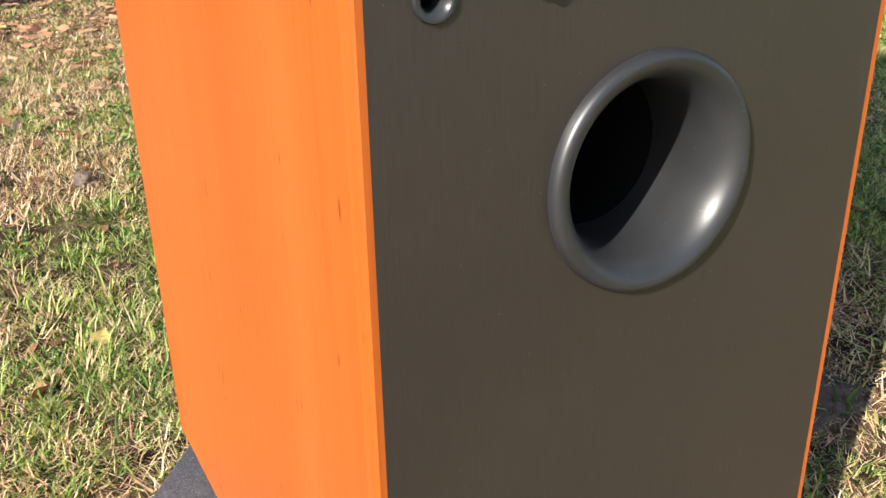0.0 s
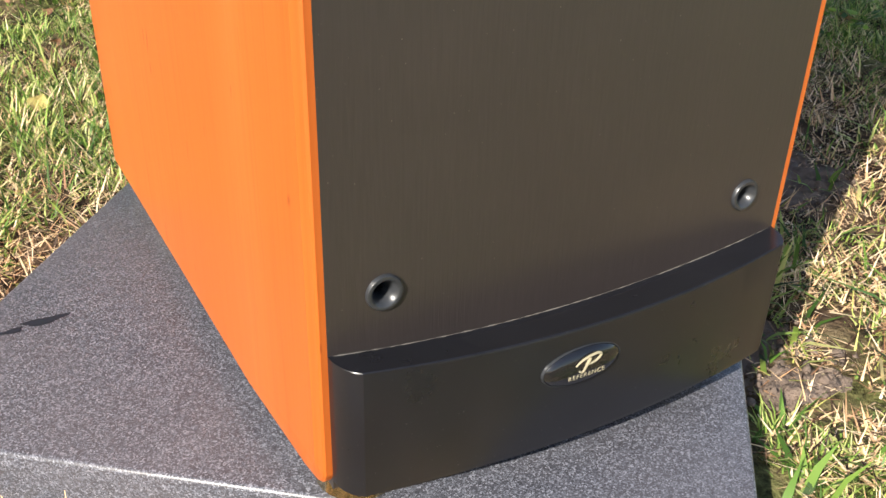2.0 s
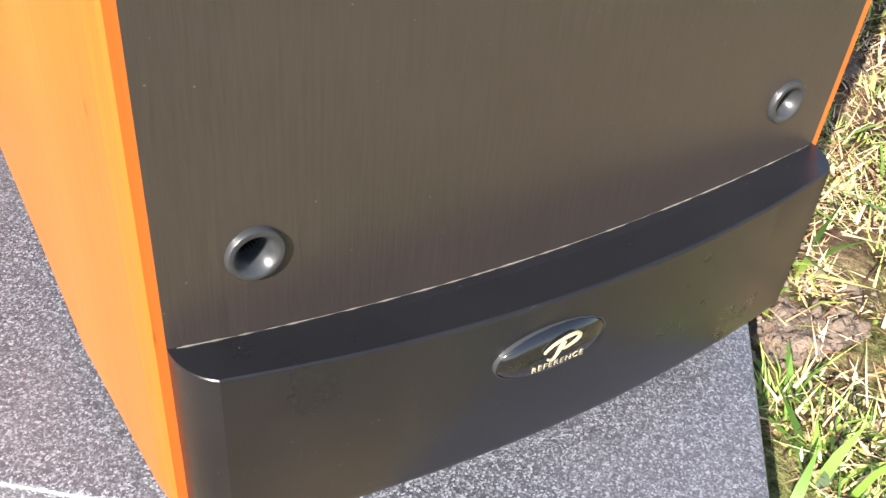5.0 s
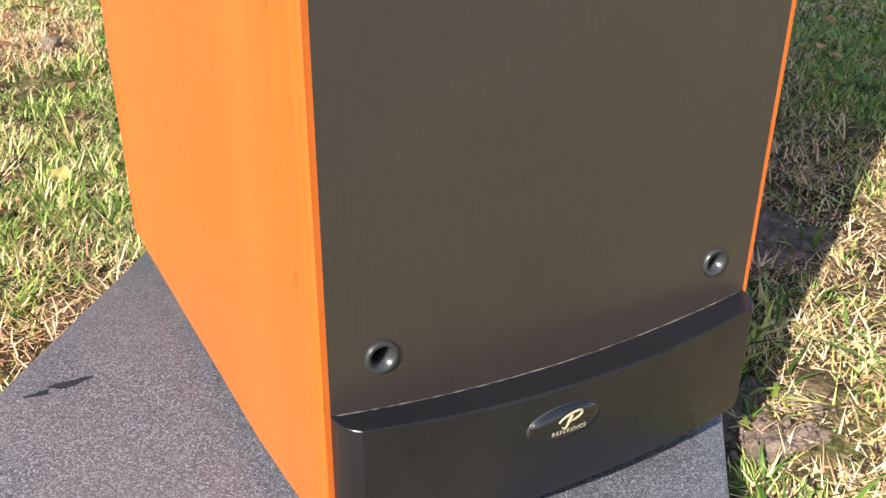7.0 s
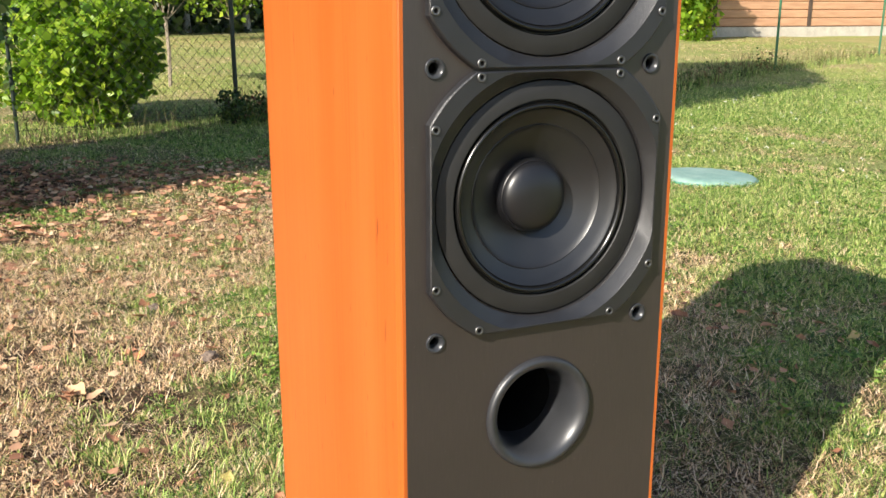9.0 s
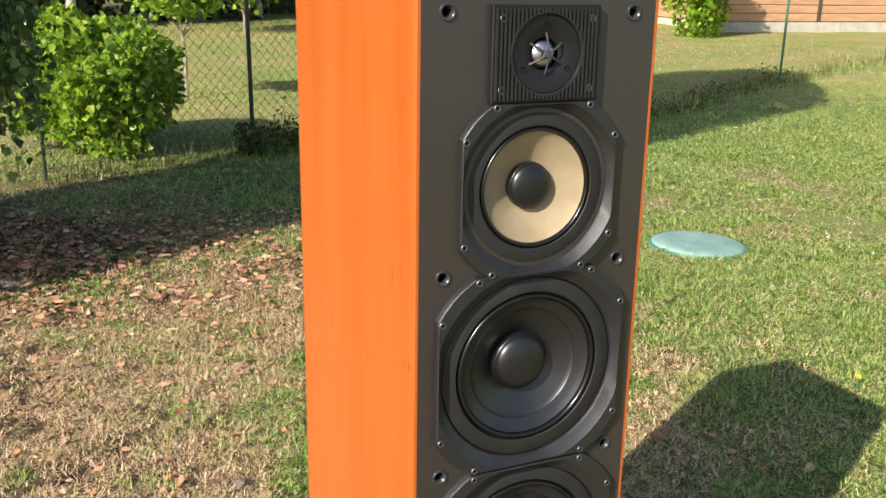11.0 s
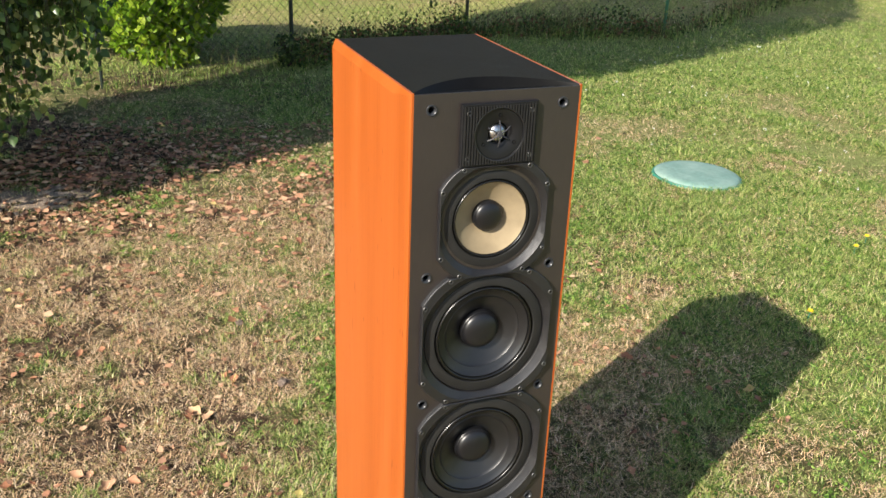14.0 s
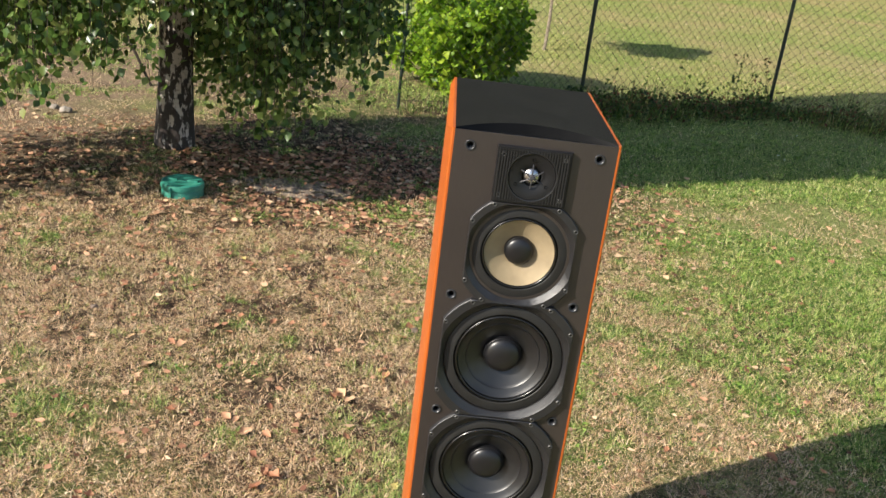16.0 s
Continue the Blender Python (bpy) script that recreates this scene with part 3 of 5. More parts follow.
def tweeter(parent, z):
    F = front(0, z)
    hx, hz, h = 0.0545, 0.0425, 0.0075
    bm = bmesh.new()
    # plate with a round opening
    n = 48
    loops = [[], [], [], [], []]
    for i in range(n):
        # twelve spokes to each side, so that the corners are met
        e = math.atan2(hz, hx)
        q, f = divmod(i, n // 4)
        f = -1 + 2 * f / (n // 4)
        a = ((0, e), (math.pi / 2, math.pi / 2 - e), (math.pi, e), (3 * math.pi / 2, math.pi / 2 - e))[q]
        a = a[0] + a[1] * f
        c, s = math.cos(a), math.sin(a)
        k = min(hx / max(abs(c), 1e-6), hz / max(abs(s), 1e-6))
        corner = (c * k, s * k)
        loops[0].append(bm.verts.new(F @ Vector((*corner, 0))))
        loops[1].append(bm.verts.new(F @ Vector((*corner, h - 0.001))))
        loops[2].append(bm.verts.new(F @ Vector((corner[0] * 0.985, corner[1] * 0.985, h))))
        loops[3].append(bm.verts.new(F @ Vector((0.0362 * c, 0.0362 * s, h))))
        loops[4].append(bm.verts.new(F @ Vector((0.0345 * c, 0.0345 * s, h - 0.004))))
    for a, b in zip(loops, loops[1:]):
        for i in range(n):
            j = (i + 1) % n
            bm.faces.new((a[i], a[j], b[j], b[i]))
    plate = part("tweeter", bm, TWEETER_BLACK, parent, "ribbed black tweeter plate with a guarded silver dome", 30)
    bm = bmesh.new()
    x = -hx + 0.0035
    while x < hx - 0.003:
        gap = math.sqrt(max(0.0, 0.0362 ** 2 - x * x))
        spans = [(-hz + 0.003, hz - 0.003)] if gap == 0 else [(-hz + 0.003, -gap), (gap, hz - 0.003)]
        for lo, hi in spans:
            if hi - lo > 0.002:
                r = bmesh.ops.create_cube(bm, size=1, matrix=F @ Matrix.LocRotScale((x, (lo + hi) / 2, h + 0.0008), None, (0.0019, hi - lo, 0.0030)))
        x += 0.0040
    part("ribbing", bm, RING_GREY, plate, "", 0)
    part("plate_ring", lathe(bmesh.new(), [(0.0376, h - 0.001), (0.0374, h + 0.0010), (0.0366, h + 0.0014), (0.0352, h + 0.0010), (0.0346, h - 0.002)], 48, F), CONE_BLACK, plate)
    part("waveguide", lathe(bmesh.new(), [(0.0350, h - 0.0035), (0.0342, h - 0.001), (0.030, h - 0.0012), (0.020, h - 0.003), (0.0145, h - 0.0055), (0.0138, -0.004)], 48, F), TWEETER_BLACK, plate)
    dome = [(0.0128, -0.002)]
    for i in range(1, 8):
        a = i / 7 * math.pi / 2
        dome.append((0.0126 * math.cos(a), -0.002 + 0.0075 * math.sin(a)))
    part("dome", lathe(bmesh.new(), dome, 32, F), SILVER, plate, "small silver dome")
    bm = bmesh.new()
    for i in range(6):
        m = F @ Matrix.Rotation(radians(60 * i + 30), 4, 'Z')
        tube(bm, [m @ Vector((0.003, 0, h + 0.0015)), m @ Vector((0.011, 0, h + 0.001)), m @ Vector((0.0185, 0, h - 0.003))], [0.0011, 0.0010, 0.0010], 6)
    lathe(bm, [(0, h + 0.0035), (0.0035, h + 0.003), (0.0045, h + 0.001), (0.003, h - 0.0005), (0, h - 0.001)], 16, F)
    part("dome_guard", bm, GUARD, plate, "six-armed grey metal dome guard")
    for sx in (-1, 1):
        for sy in (-1, 1):
            screw(plate, front(sx * 0.045, z + sy * 0.031, -h - 0.0015), 0.0036)
    for a in (90, 210, 330):
        m = front(0.026 * math.cos(radians(a)), z + 0.026 * math.sin(radians(a)), -h + 0.0026)
        part("screw_hole", lathe(bmesh.new(), [(0.0027, -0.001), (0.0026, 0.0016), (0.0018, 0.0012), (0.0016, 0.0002), (0, 0.0001)], 14, m), HOLE_SHADE_BLACK, plate)


COVER_END = 0.1092     # where the flat front of the base cover meets its rounded ends


def cover_y(x):
    """How far the base cover stands out before the front: a shallow bow with short rounded ends."""
    k = max(0.0, abs(x) - COVER_END) / (0.1188 - COVER_END)
    end = 1.0 if k == 0 else 1.04 * math.sqrt(max(0.0, 1 - (0.07 + 0.93 * k) ** 2))
    return -(0.0135 + 0.0120 * (1 - (x / 0.12) ** 2)) * end


def cover_top(x):
    return 0.1200 - 0.0102 * max(0.0, 1 - (x / 0.12) ** 2)


def cover_mesh():
    bm = bmesh.new()
    xs = [-0.1188 + (0.1188 - COVER_END) * (1 - math.cos(i / 9 * math.pi / 2)) for i in range(10)]
    xs = xs + [-COVER_END + 2 * COVER_END * i / 44 for i in range(1, 44)] + [-x for x in xs[::-1]]
    rows = []
    for x in xs:
        y, zj, zb = cover_y(x), cover_top(x), 0.0560
        zt = 0.1198 - 0.0035 * (1 - (x / 0.12) ** 2)
        rows.append([bm.verts.new(p) for p in ((x, 0.001, zj), (x, y * 0.15, zj), (x, y * 0.965, zt - 0.0001), (x, y * 0.992, zt - 0.0005), (x, y * 1.003, zt - 0.0013), (x, y * 1.015, zt - 0.02), (x, y * 1.015, (zt + zb) / 2), (x, y * 1.0, zb + 0.003), (x, y * 0.97, zb), (x, 0.001, zb))])
    for a, b in zip(rows, rows[1:]):
        for i in range(len(a)):
            j = (i + 1) % len(a)
            bm.faces.new((a[i], a[j], b[j], b[i]))
    bmesh.ops.remove_doubles(bm, verts=bm.verts, dist=1e-6)
    return bm


def loudspeaker():
    sp = root("loudspeaker", (0, 0.185, Z0))
    tagged(sp, "tall loudspeaker with orange cherry veneer sides on a granite slab", "loudspeaker")
    bm = bmesh.new()
    box(bm, -XI, XI, 0.0185, DEPTH - 0.003, Z0, Z0 + 0.018)
    part("bottom_panel", bm, BLACK_SATIN, sp)
    bm = bmesh.new()
    box(bm, -XI, XI, DEPTH - 0.02, DEPTH - 0.002, Z0 + 0.0185, Z1 - 0.0155)
    part("back_panel", bm, BLACK_SATIN, sp)
    for s in (-1, 1):
        part("side_panel", side_mesh(s), VENEER, sp, "glossy orange cherry veneer side with bevelled edges", 9)
    bm = bmesh.new()
    box(bm, -XI + 0.001, XI - 0.001, 0.19, 0.20, Z0 + 0.0185, Z1 - 0.0155)
    part("brace", bm, HOLE_SHADE_BLACK, sp)
    part("front_baffle", baffle_mesh(), ASH, sp, "dark brown-black wood-grain front panel", 30)
    top = part("top_panel", top_mesh(6, 14), BLACK_SATIN, sp, "matt black top with a scooped front arc", 25)
    part("front_scoop", top_mesh(2, 6), SCOOP, top, "gloss black scoop along the front arc", 25)
    tweeter(sp, TWEETER_Z)
    driver(sp, "midrange_driver", 0.9155, 0.795, 0.748, CREAM, "octagonal black midrange driver with a cream cone", "cream cone")
    driver(sp, "woofer", 0.734, 1.0, 1.0, CONE_BLACK, "large octagonal black bass driver", "matt black cone")
    driver(sp, "woofer", 0.529, 1.0, 1.0, CONE_BLACK, "large octagonal black bass driver", "matt black cone")
    F = front(0, PORT_Z)
    prof = [(0.0490, -0.0005), (0.0490, 0.0012), (0.0486, 0.0028), (0.0477, 0.0042), (0.0465, 0.0049)]
    for i in range(11):
        a = i / 10 * math.pi / 2
        prof.append((0.0455 - 0.0109 * math.sin(a), 0.0050 - 0.026 * (1 - math.cos(a))))
    prof += [(0.0345, -0.05), (0.0345, -0.15)]
    port = part("bass_port", lathe(bmesh.new(), prof, 64, F), PORT_BLACK, sp, "flared glossy black bass port", 60)
    # lining over the port's own plastic: the bore's shade as a near-black colour
    part("port_bore", lathe(bmesh.new(), [(0.0343, -0.040), (0.0340, -0.155), (0, -0.156)], 48, F), HOLE_SHADE_BLACK, port)
    bm = bmesh.new()
    lathe(bm, [(0.0079, -0.0002), (0.0079, 0.0010), (0.0074, 0.0017), (0.0063, 0.0019), (0.0057, 0.0016), (0.0043, -0.0012), (0.0036, -0.0030), (0.0035, -0.012)], 28)
    ring = mesh_of(bm, SOCKET_BLACK)
    hole = mesh_of(lathe(bmesh.new(), [(0.0037, -0.0028), (0.0034, -0.0120), (0, -0.0125)], 20), HOLE_SHADE_BLACK)
    for z in SOCKET_ROWS:
        for x in (-0.0945, 0.0945):
            s = part("grille_socket", ring, None, sp, at=front(x, z))
            part("socket_hole", hole, None, s, at=front(x, z))
    cov = part("base_cover", cover_mesh(), COVER_BLACK, sp, "curved glossy black base cover", 14)
    dust = [Vector((-0.1165 + 0.233 * i / 90, -0.0004, cover_top(-0.1165 + 0.233 * i / 90) + 0.0002)) for i in range(91)]
    part("dust_line", tube(bmesh.new(), dust, [random.choice((0.00004, 0.00008, 0.00015, 0.0002, 0.0003)) for i in range(91)], 5), DUST, cov, "thin line of pale dust along the joint")
    badge(cov)
    bm = bmesh.new()
    lathe(bm, [(0, 0.0), (0.0175, 0.0), (0.0195, 0.0025), (0.0190, 0.014), (0.0200, 0.0185), (0, 0.0188)], 28)
    foot = mesh_of(bm, BRASS)
    for x in (-0.098, 0.098):
        for y in (0.022, 0.335):
            part("foot", foot, None, sp, "short shiny brass-toned foot", at=Matrix.Translation((x, y, 0.0322)))
    return sp


def smooth_line(pts, steps=5):
    """A Catmull-Rom line through the points."""
    p = [pts[0]] + list(pts) + [pts[-1]]
    out = []
    for k in range(1, len(p) - 2):
        for s in range(steps):
            t = s / steps
            out.append(tuple(0.5 * (2 * p[k][c] + (p[k + 1][c] - p[k - 1][c]) * t + (2 * p[k - 1][c] - 5 * p[k][c] + 4 * p[k + 1][c] - p[k + 2][c]) * t * t + (3 * p[k][c] - p[k - 1][c] - 3 * p[k + 1][c] + p[k + 2][c]) * t ** 3) for c in (0, 1)))
    return out + [pts[-1]]


def badge(cov):
    y = cover_y(0) * 1.012
    bx, bz = -0.0140, 0.0975
    m = front(bx, bz, y) @ Matrix.Diagonal((0.88, 0.41, 1, 1))
    b = part("badge", lathe(bmesh.new(), [(0, 0.0040), (0.007, 0.0038), (0.013, 0.0032), (0.018, 0.0023), (0.0212, 0.0012), (0.0226, 0.0002), (0.0228, -0.002)], 56, m), BADGE, cov, "oval black badge with pale gold print")
    part("badge_rim", lathe(bmesh.new(), [(0.0226, 0.0000), (0.0229, 0.0005), (0.0232, 0.0004), (0.0235, -0.002)], 56, m), SOCKET_BLACK, cov)
    # a looped mark over one line of print
    bm = bmesh.new()
    M = front(bx, bz + 0.0018, y - 0.0040)
    stem = smooth_line(((-0.0044, -0.0016), (-0.0024, -0.0022), (-0.0008, 0.0004), (0.0010, 0.0040)))
    tube(bm, [M @ Vector((x, z, 0)) for x, z in stem], [0.0004 + 0.0004 * i / len(stem) for i in range(len(stem))], 6)
    bowl = smooth_line(((-0.0060, 0.0014), (-0.0052, 0.0024), (-0.0025, 0.0040), (0.0010, 0.0050), (0.0048, 0.0054), (0.0066, 0.0044), (0.0058, 0.0028), (0.0034, 0.0014), (0.0006, 0.0008)))
    tube(bm, [M @ Vector((x, z, 0)) for x, z in bowl], [0.0004 + 0.0002 * math.sin(3 * i / len(bowl)) for i in range(len(bowl))], 6)
    part("mark", bm, GOLD, b, "pale gold mark")
    cu = bpy.data.curves.new("print", 'FONT')
    cu.body = "REFERENCE"
    cu.size, cu.align_x, cu.align_y, cu.extrude = 0.0031, "CENTER", "CENTER", 0.00015
    cu.space_character = 1.25
    cu.materials.append(GOLD)
    t = new("lettering", cu)
    t.parent = b
    mt = front(bx, bz - 0.0026, y - 0.0038)
    t.matrix_basis = mt
    WM[t] = mt
    tagged(t, "pale gold word")


# ---- granite slab under it ----
def slab():
    U, V = Vector((0.78, -0.6258, 0)), Vector((0.6258, 0.78, 0))
    c = U * (-0.110) + V * 0.098
    m = Matrix((( U.x, V.x, 0, c.x), (U.y, V.y, 0, c.y), (0, 0, 1, 0), (0, 0, 0, 1)))
    bm = bmesh.new()
    box(bm, -0.222, 0.212, -0.16, 0.138, -0.012, 0.032, 0.0028, 3)
    # one end is sawn a little askew
    for v in bm.verts:
        if v.co.x > 0.1:
            v.co.x += min(0.0, 0.07 * (v.co.y - 0.02))
    bmesh.ops.transform(bm, matrix=m, verts=bm.verts)
    s = part("stone_slab", bm, GRANITE, None, "", 30)
    tagged(s, "speckled dark grey granite slab lying on the lawn", "slab")
    for x, y, r, st in ((-0.2035, 0.217, 0.0065, 1.9), (-0.222, 0.214, 0.0045, 1.6)):
        bm = bmesh.new()
        n = 18
        vs = []
        for i in range(n):
            a = 2 * math.pi * i / n
            q = r * (1 + 0.25 * math.sin(3 * a + x * 90))
            vs.append(bm.verts.new((x + q * st * math.cos(a), y + q * 0.55 * math.sin(a), 0.0324)))
        bm.faces.new(vs)
        part("stain", bm, STAIN, s, "small dark damp stain", 0)


loudspeaker()
slab()


# ---- lids in the lawn ----
def mint_lid():
    x, y = 2.11, 2.30
    z = float(ground_z(np.float64(x), np.float64(y))) - 0.008
    m = Matrix.Translation((x, y, z)) @ Matrix.Rotation(radians(1.5), 4, 'Y')
    r = root("manhole_lid", (x, y, z))
    tagged(r, "round faded mint-green plastic manhole lid in the grass", "lid")
    prof = [(0, 0.036), (0.09, 0.0350), (0.155, 0.033), (0.182, 0.030), (0.194, 0.024), (0.197, 0.018)]
    part("cover", lathe(bmesh.new(), prof, 56, m), MINT, r)
    part("rim", lathe(bmesh.new(), [(0.195, 0.016), (0.203, 0.018), (0.207, 0.012), (0.209, -0.03)], 56, m), TEAL, r, "dark green rim")


def teal_lid():
    x, y = -1.21, 2.53
    z = float(ground_z(np.float64(x), np.float64(y)))
    m = Matrix.Translation((x, y, z))
    r = root("inspection_cap", (x, y, z))
    tagged(r, "small round teal-green plastic inspection cap standing in dry lawn", "lid")
    part("body", lathe(bmesh.new(), [(0.090, -0.02), (0.088, 0.036), (0.084, 0.042)], 48, m), TEAL, r)
    part("top", lathe(bmesh.new(), [(0.092, 0.034), (0.093, 0.046), (0.090, 0.057), (0.082, 0.061), (0.078, 0.0585), (0.04, 0.059), (0, 0.060)], 48, m), TEAL, r)
    for s in (-1, 1):
        bm = bmesh.new()
        box(bm, s * 0.045 - 0.022, s * 0.045 + 0.022, -0.010, 0.010, 0.057, 0.066, 0.003, 2)
        bmesh.ops.transform(bm, matrix=m, verts=bm.verts)
        part("grip", bm, TEAL, r)
    bm = bmesh.new()
    box(bm, -0.030, -0.022, -0.096, -0.084, 0.0, 0.050, 0.002, 1)
    for v in bm.verts:
        v.co = m @ v.co
    part("lug", bm, TEAL, r)


mint_lid()
teal_lid()


# ---- fence ----
POSTS = [(-0.40, 4.58, 1.15, 0), (0.82, 5.04, 1.25, 0), (2.36, 5.74, 1.25, 0), (4.0, 5.45, 1.25, 1), (6.9, 7.0, 1.05, 1), (10.0, 8.4, 1.05, 1)]


def fence():
    r = root("wire_fence", (POSTS[0][0], POSTS[0][1], 0))
    tagged(r, "dark chain-link fence on thin steel posts along the lawn", "fence")
    tops = []
    for x, y, h, g in POSTS:
        z = float(ground_z(np.float64(x), np.float64(y)))
        bm = bmesh.new()
        lean = random.uniform(-0.012, 0.012)
        w = 0.010 if y < 5 else 0.0135
        tube(bm, [Vector((x, y, z - 0.1)), Vector((x + lean, y, z + h))], [w, w], 10)
        lathe(bm, [(w * 1.15, 0), (w * 1.15, 0.012), (0, 0.018)], 10, Matrix.Translation((x + lean, y, z + h - 0.004)))
        part("post", bm, POST_GREEN if g else POST, r)
        tops.append((Vector((x, y, z)), h))
    bm = bmesh.new()
    for (a, ha), (b, hb) in zip(tops[:4], tops[1:4]):
        h, L = 1.12, (b - a).length
        u = (b - a) / L
        nrm = Vector((-u.y, u.x, 0))
        for hh in (1.13, 0.06):
            tube(bm, [a + Vector((0, 0, hh)), (a + b) / 2 + Vector((0, 0, hh - 0.006)), b + Vector((0, 0, hh))], [0.0016] * 3, 4)
        pitch = 0.066
        for sgn in (1, -1):
            s = -h
            while s < L + h:
                pts = []
                for zz in (0.03, h):
                    q = s + sgn * (zz - 0.03)
                    pts.append((q, zz))
                (s0, z0), (s1, z1) = pts
                lo, hi = 0.0, 1.0
                if s1 != s0:
                    t0, t1 = sorted(((0 - s0) / (s1 - s0), (L - s0) / (s1 - s0)))
                    lo, hi = max(lo, t0), min(hi, t1)
                if hi - lo > 0.02:
                    P = [a + u * (s0 + (s1 - s0) * f) + Vector((0, 0, z0 + (z1 - z0) * f)) + nrm * 0.002 * sgn for f in (lo, hi)]
                    tube(bm, P, [0.0014, 0.0014], 3)
                s += pitch
    w = part("wire_mesh", bm, WIRE, r, "weathered diamond wire mesh", 0)
    tagged(w, kind="stuff")


fence()


# ---- shed ----
def shed():
    A, B = Vector((11.1, 13.0, 0.22)), Vector((16.6, 12.6, 0.22))
    u = (B - A).normalized()
    v = Vector((-u.y, u.x, 0))
    H = 3.3
    r = root("garden_shed", tuple(A))
    tagged(r, "brown timber shed with horizontal boards on a pale concrete base", "shed")
    L = (B - A).length

    def block(name, s0, s1, d0, d1, z0, z1, mat, label="", bev=0.0):
        bm = bmesh.new()
        box(bm, s0, s1, d0, d1, z0, z1, bev, 1)
        m = Matrix(((u.x, v.x, 0, A.x), (u.y, v.y, 0, A.y), (0, 0, 1, A.z), (0, 0, 0, 1)))
        bmesh.ops.transform(bm, matrix=m, verts=bm.verts)
        return part(name, bm, mat, r, label, 0)

    block("base", -0.03, L, -0.03, 3.5, -0.2, 0.20, CONCRETE, "pale concrete base")
    block("core", 0.02, L - 0.02, 0.03, 3.4, 0.20, H, BATTEN)
    z = 0.21
    while z < H:
        block("board", 0.0, L, 0.0, 0.03, z, z + 0.144, BOARDS, "", 0.014)
        block("board", -0.0, 0.03, 0.031, 3.4, z, z + 0.144, BOARDS, "", 0.014)
        z += 0.149
    for s in (0.0, 2.1, 4.2):
        block("batten", s - 0.03, s + 0.04, -0.022, 0.0, 0.20, H, BATTEN, "dark vertical batten")
    block("roof", -0.25, L + 0.2, -0.25, 3.7, H, H + 0.1, BATTEN)


shed()


# ---- leaves and trees ----
def leaf_cards(centers, size, rng, aspect=0.75, hang=0.0, spread=0.35):
    """Pointed folded leaves at the given places: vertices, corners, face sizes."""
    n = len(centers)
    shape = np.array([(0, 0, 0), (0.42, 0.30, 0.10), (0.30, 0.62, 0.09), (0, 1.0, -0.05), (-0.30, 0.62, 0.09), (-0.42, 0.30, 0.10), (0, 0.5, 0)]) * (aspect * 1.3, 1, 1)
    s = size * rng.uniform(1 - spread, 1 + spread, n)
    # main axis: anywhere, or hanging down
    ax = rng.normal(0, 1, (n, 3))
    ax[:, 2] = ax[:, 2] * (1 - hang) - hang * 1.6
    ax /= np.linalg.norm(ax, axis=1, keepdims=True)
    t = rng.normal(0, 1, (n, 3))
    b = np.cross(ax, t)
    b /= np.linalg.norm(b, axis=1, keepdims=True) + 1e-9
    c = np.cross(b, ax)
    v = (shape[None, :, 0:1] * b[:, None] + shape[None, :, 1:2] * ax[:, None] + shape[None, :, 2:3] * c[:, None]) * s[:, None, None] + centers[:, None]
    base = (np.arange(n) * 7)[:, None]
    q = np.array([(0, 1, 2, 6, 6, 2, 3, 0, 6, 4, 5, 6, 3, 4)])
    idx = (base + q).ravel()
    sizes = np.tile([4, 3, 4, 3], n)
    return v.reshape(-1, 3), idx, sizes


def leaves_part(name, centers, size, mat, parent, rng, label="", **kw):
    v, idx, sizes = leaf_cards(centers, size, rng, **kw)
    ob = part(name, raw_mesh(name, v, idx, sizes, mat), None, parent, label)
    return tagged(ob, kind="stuff")


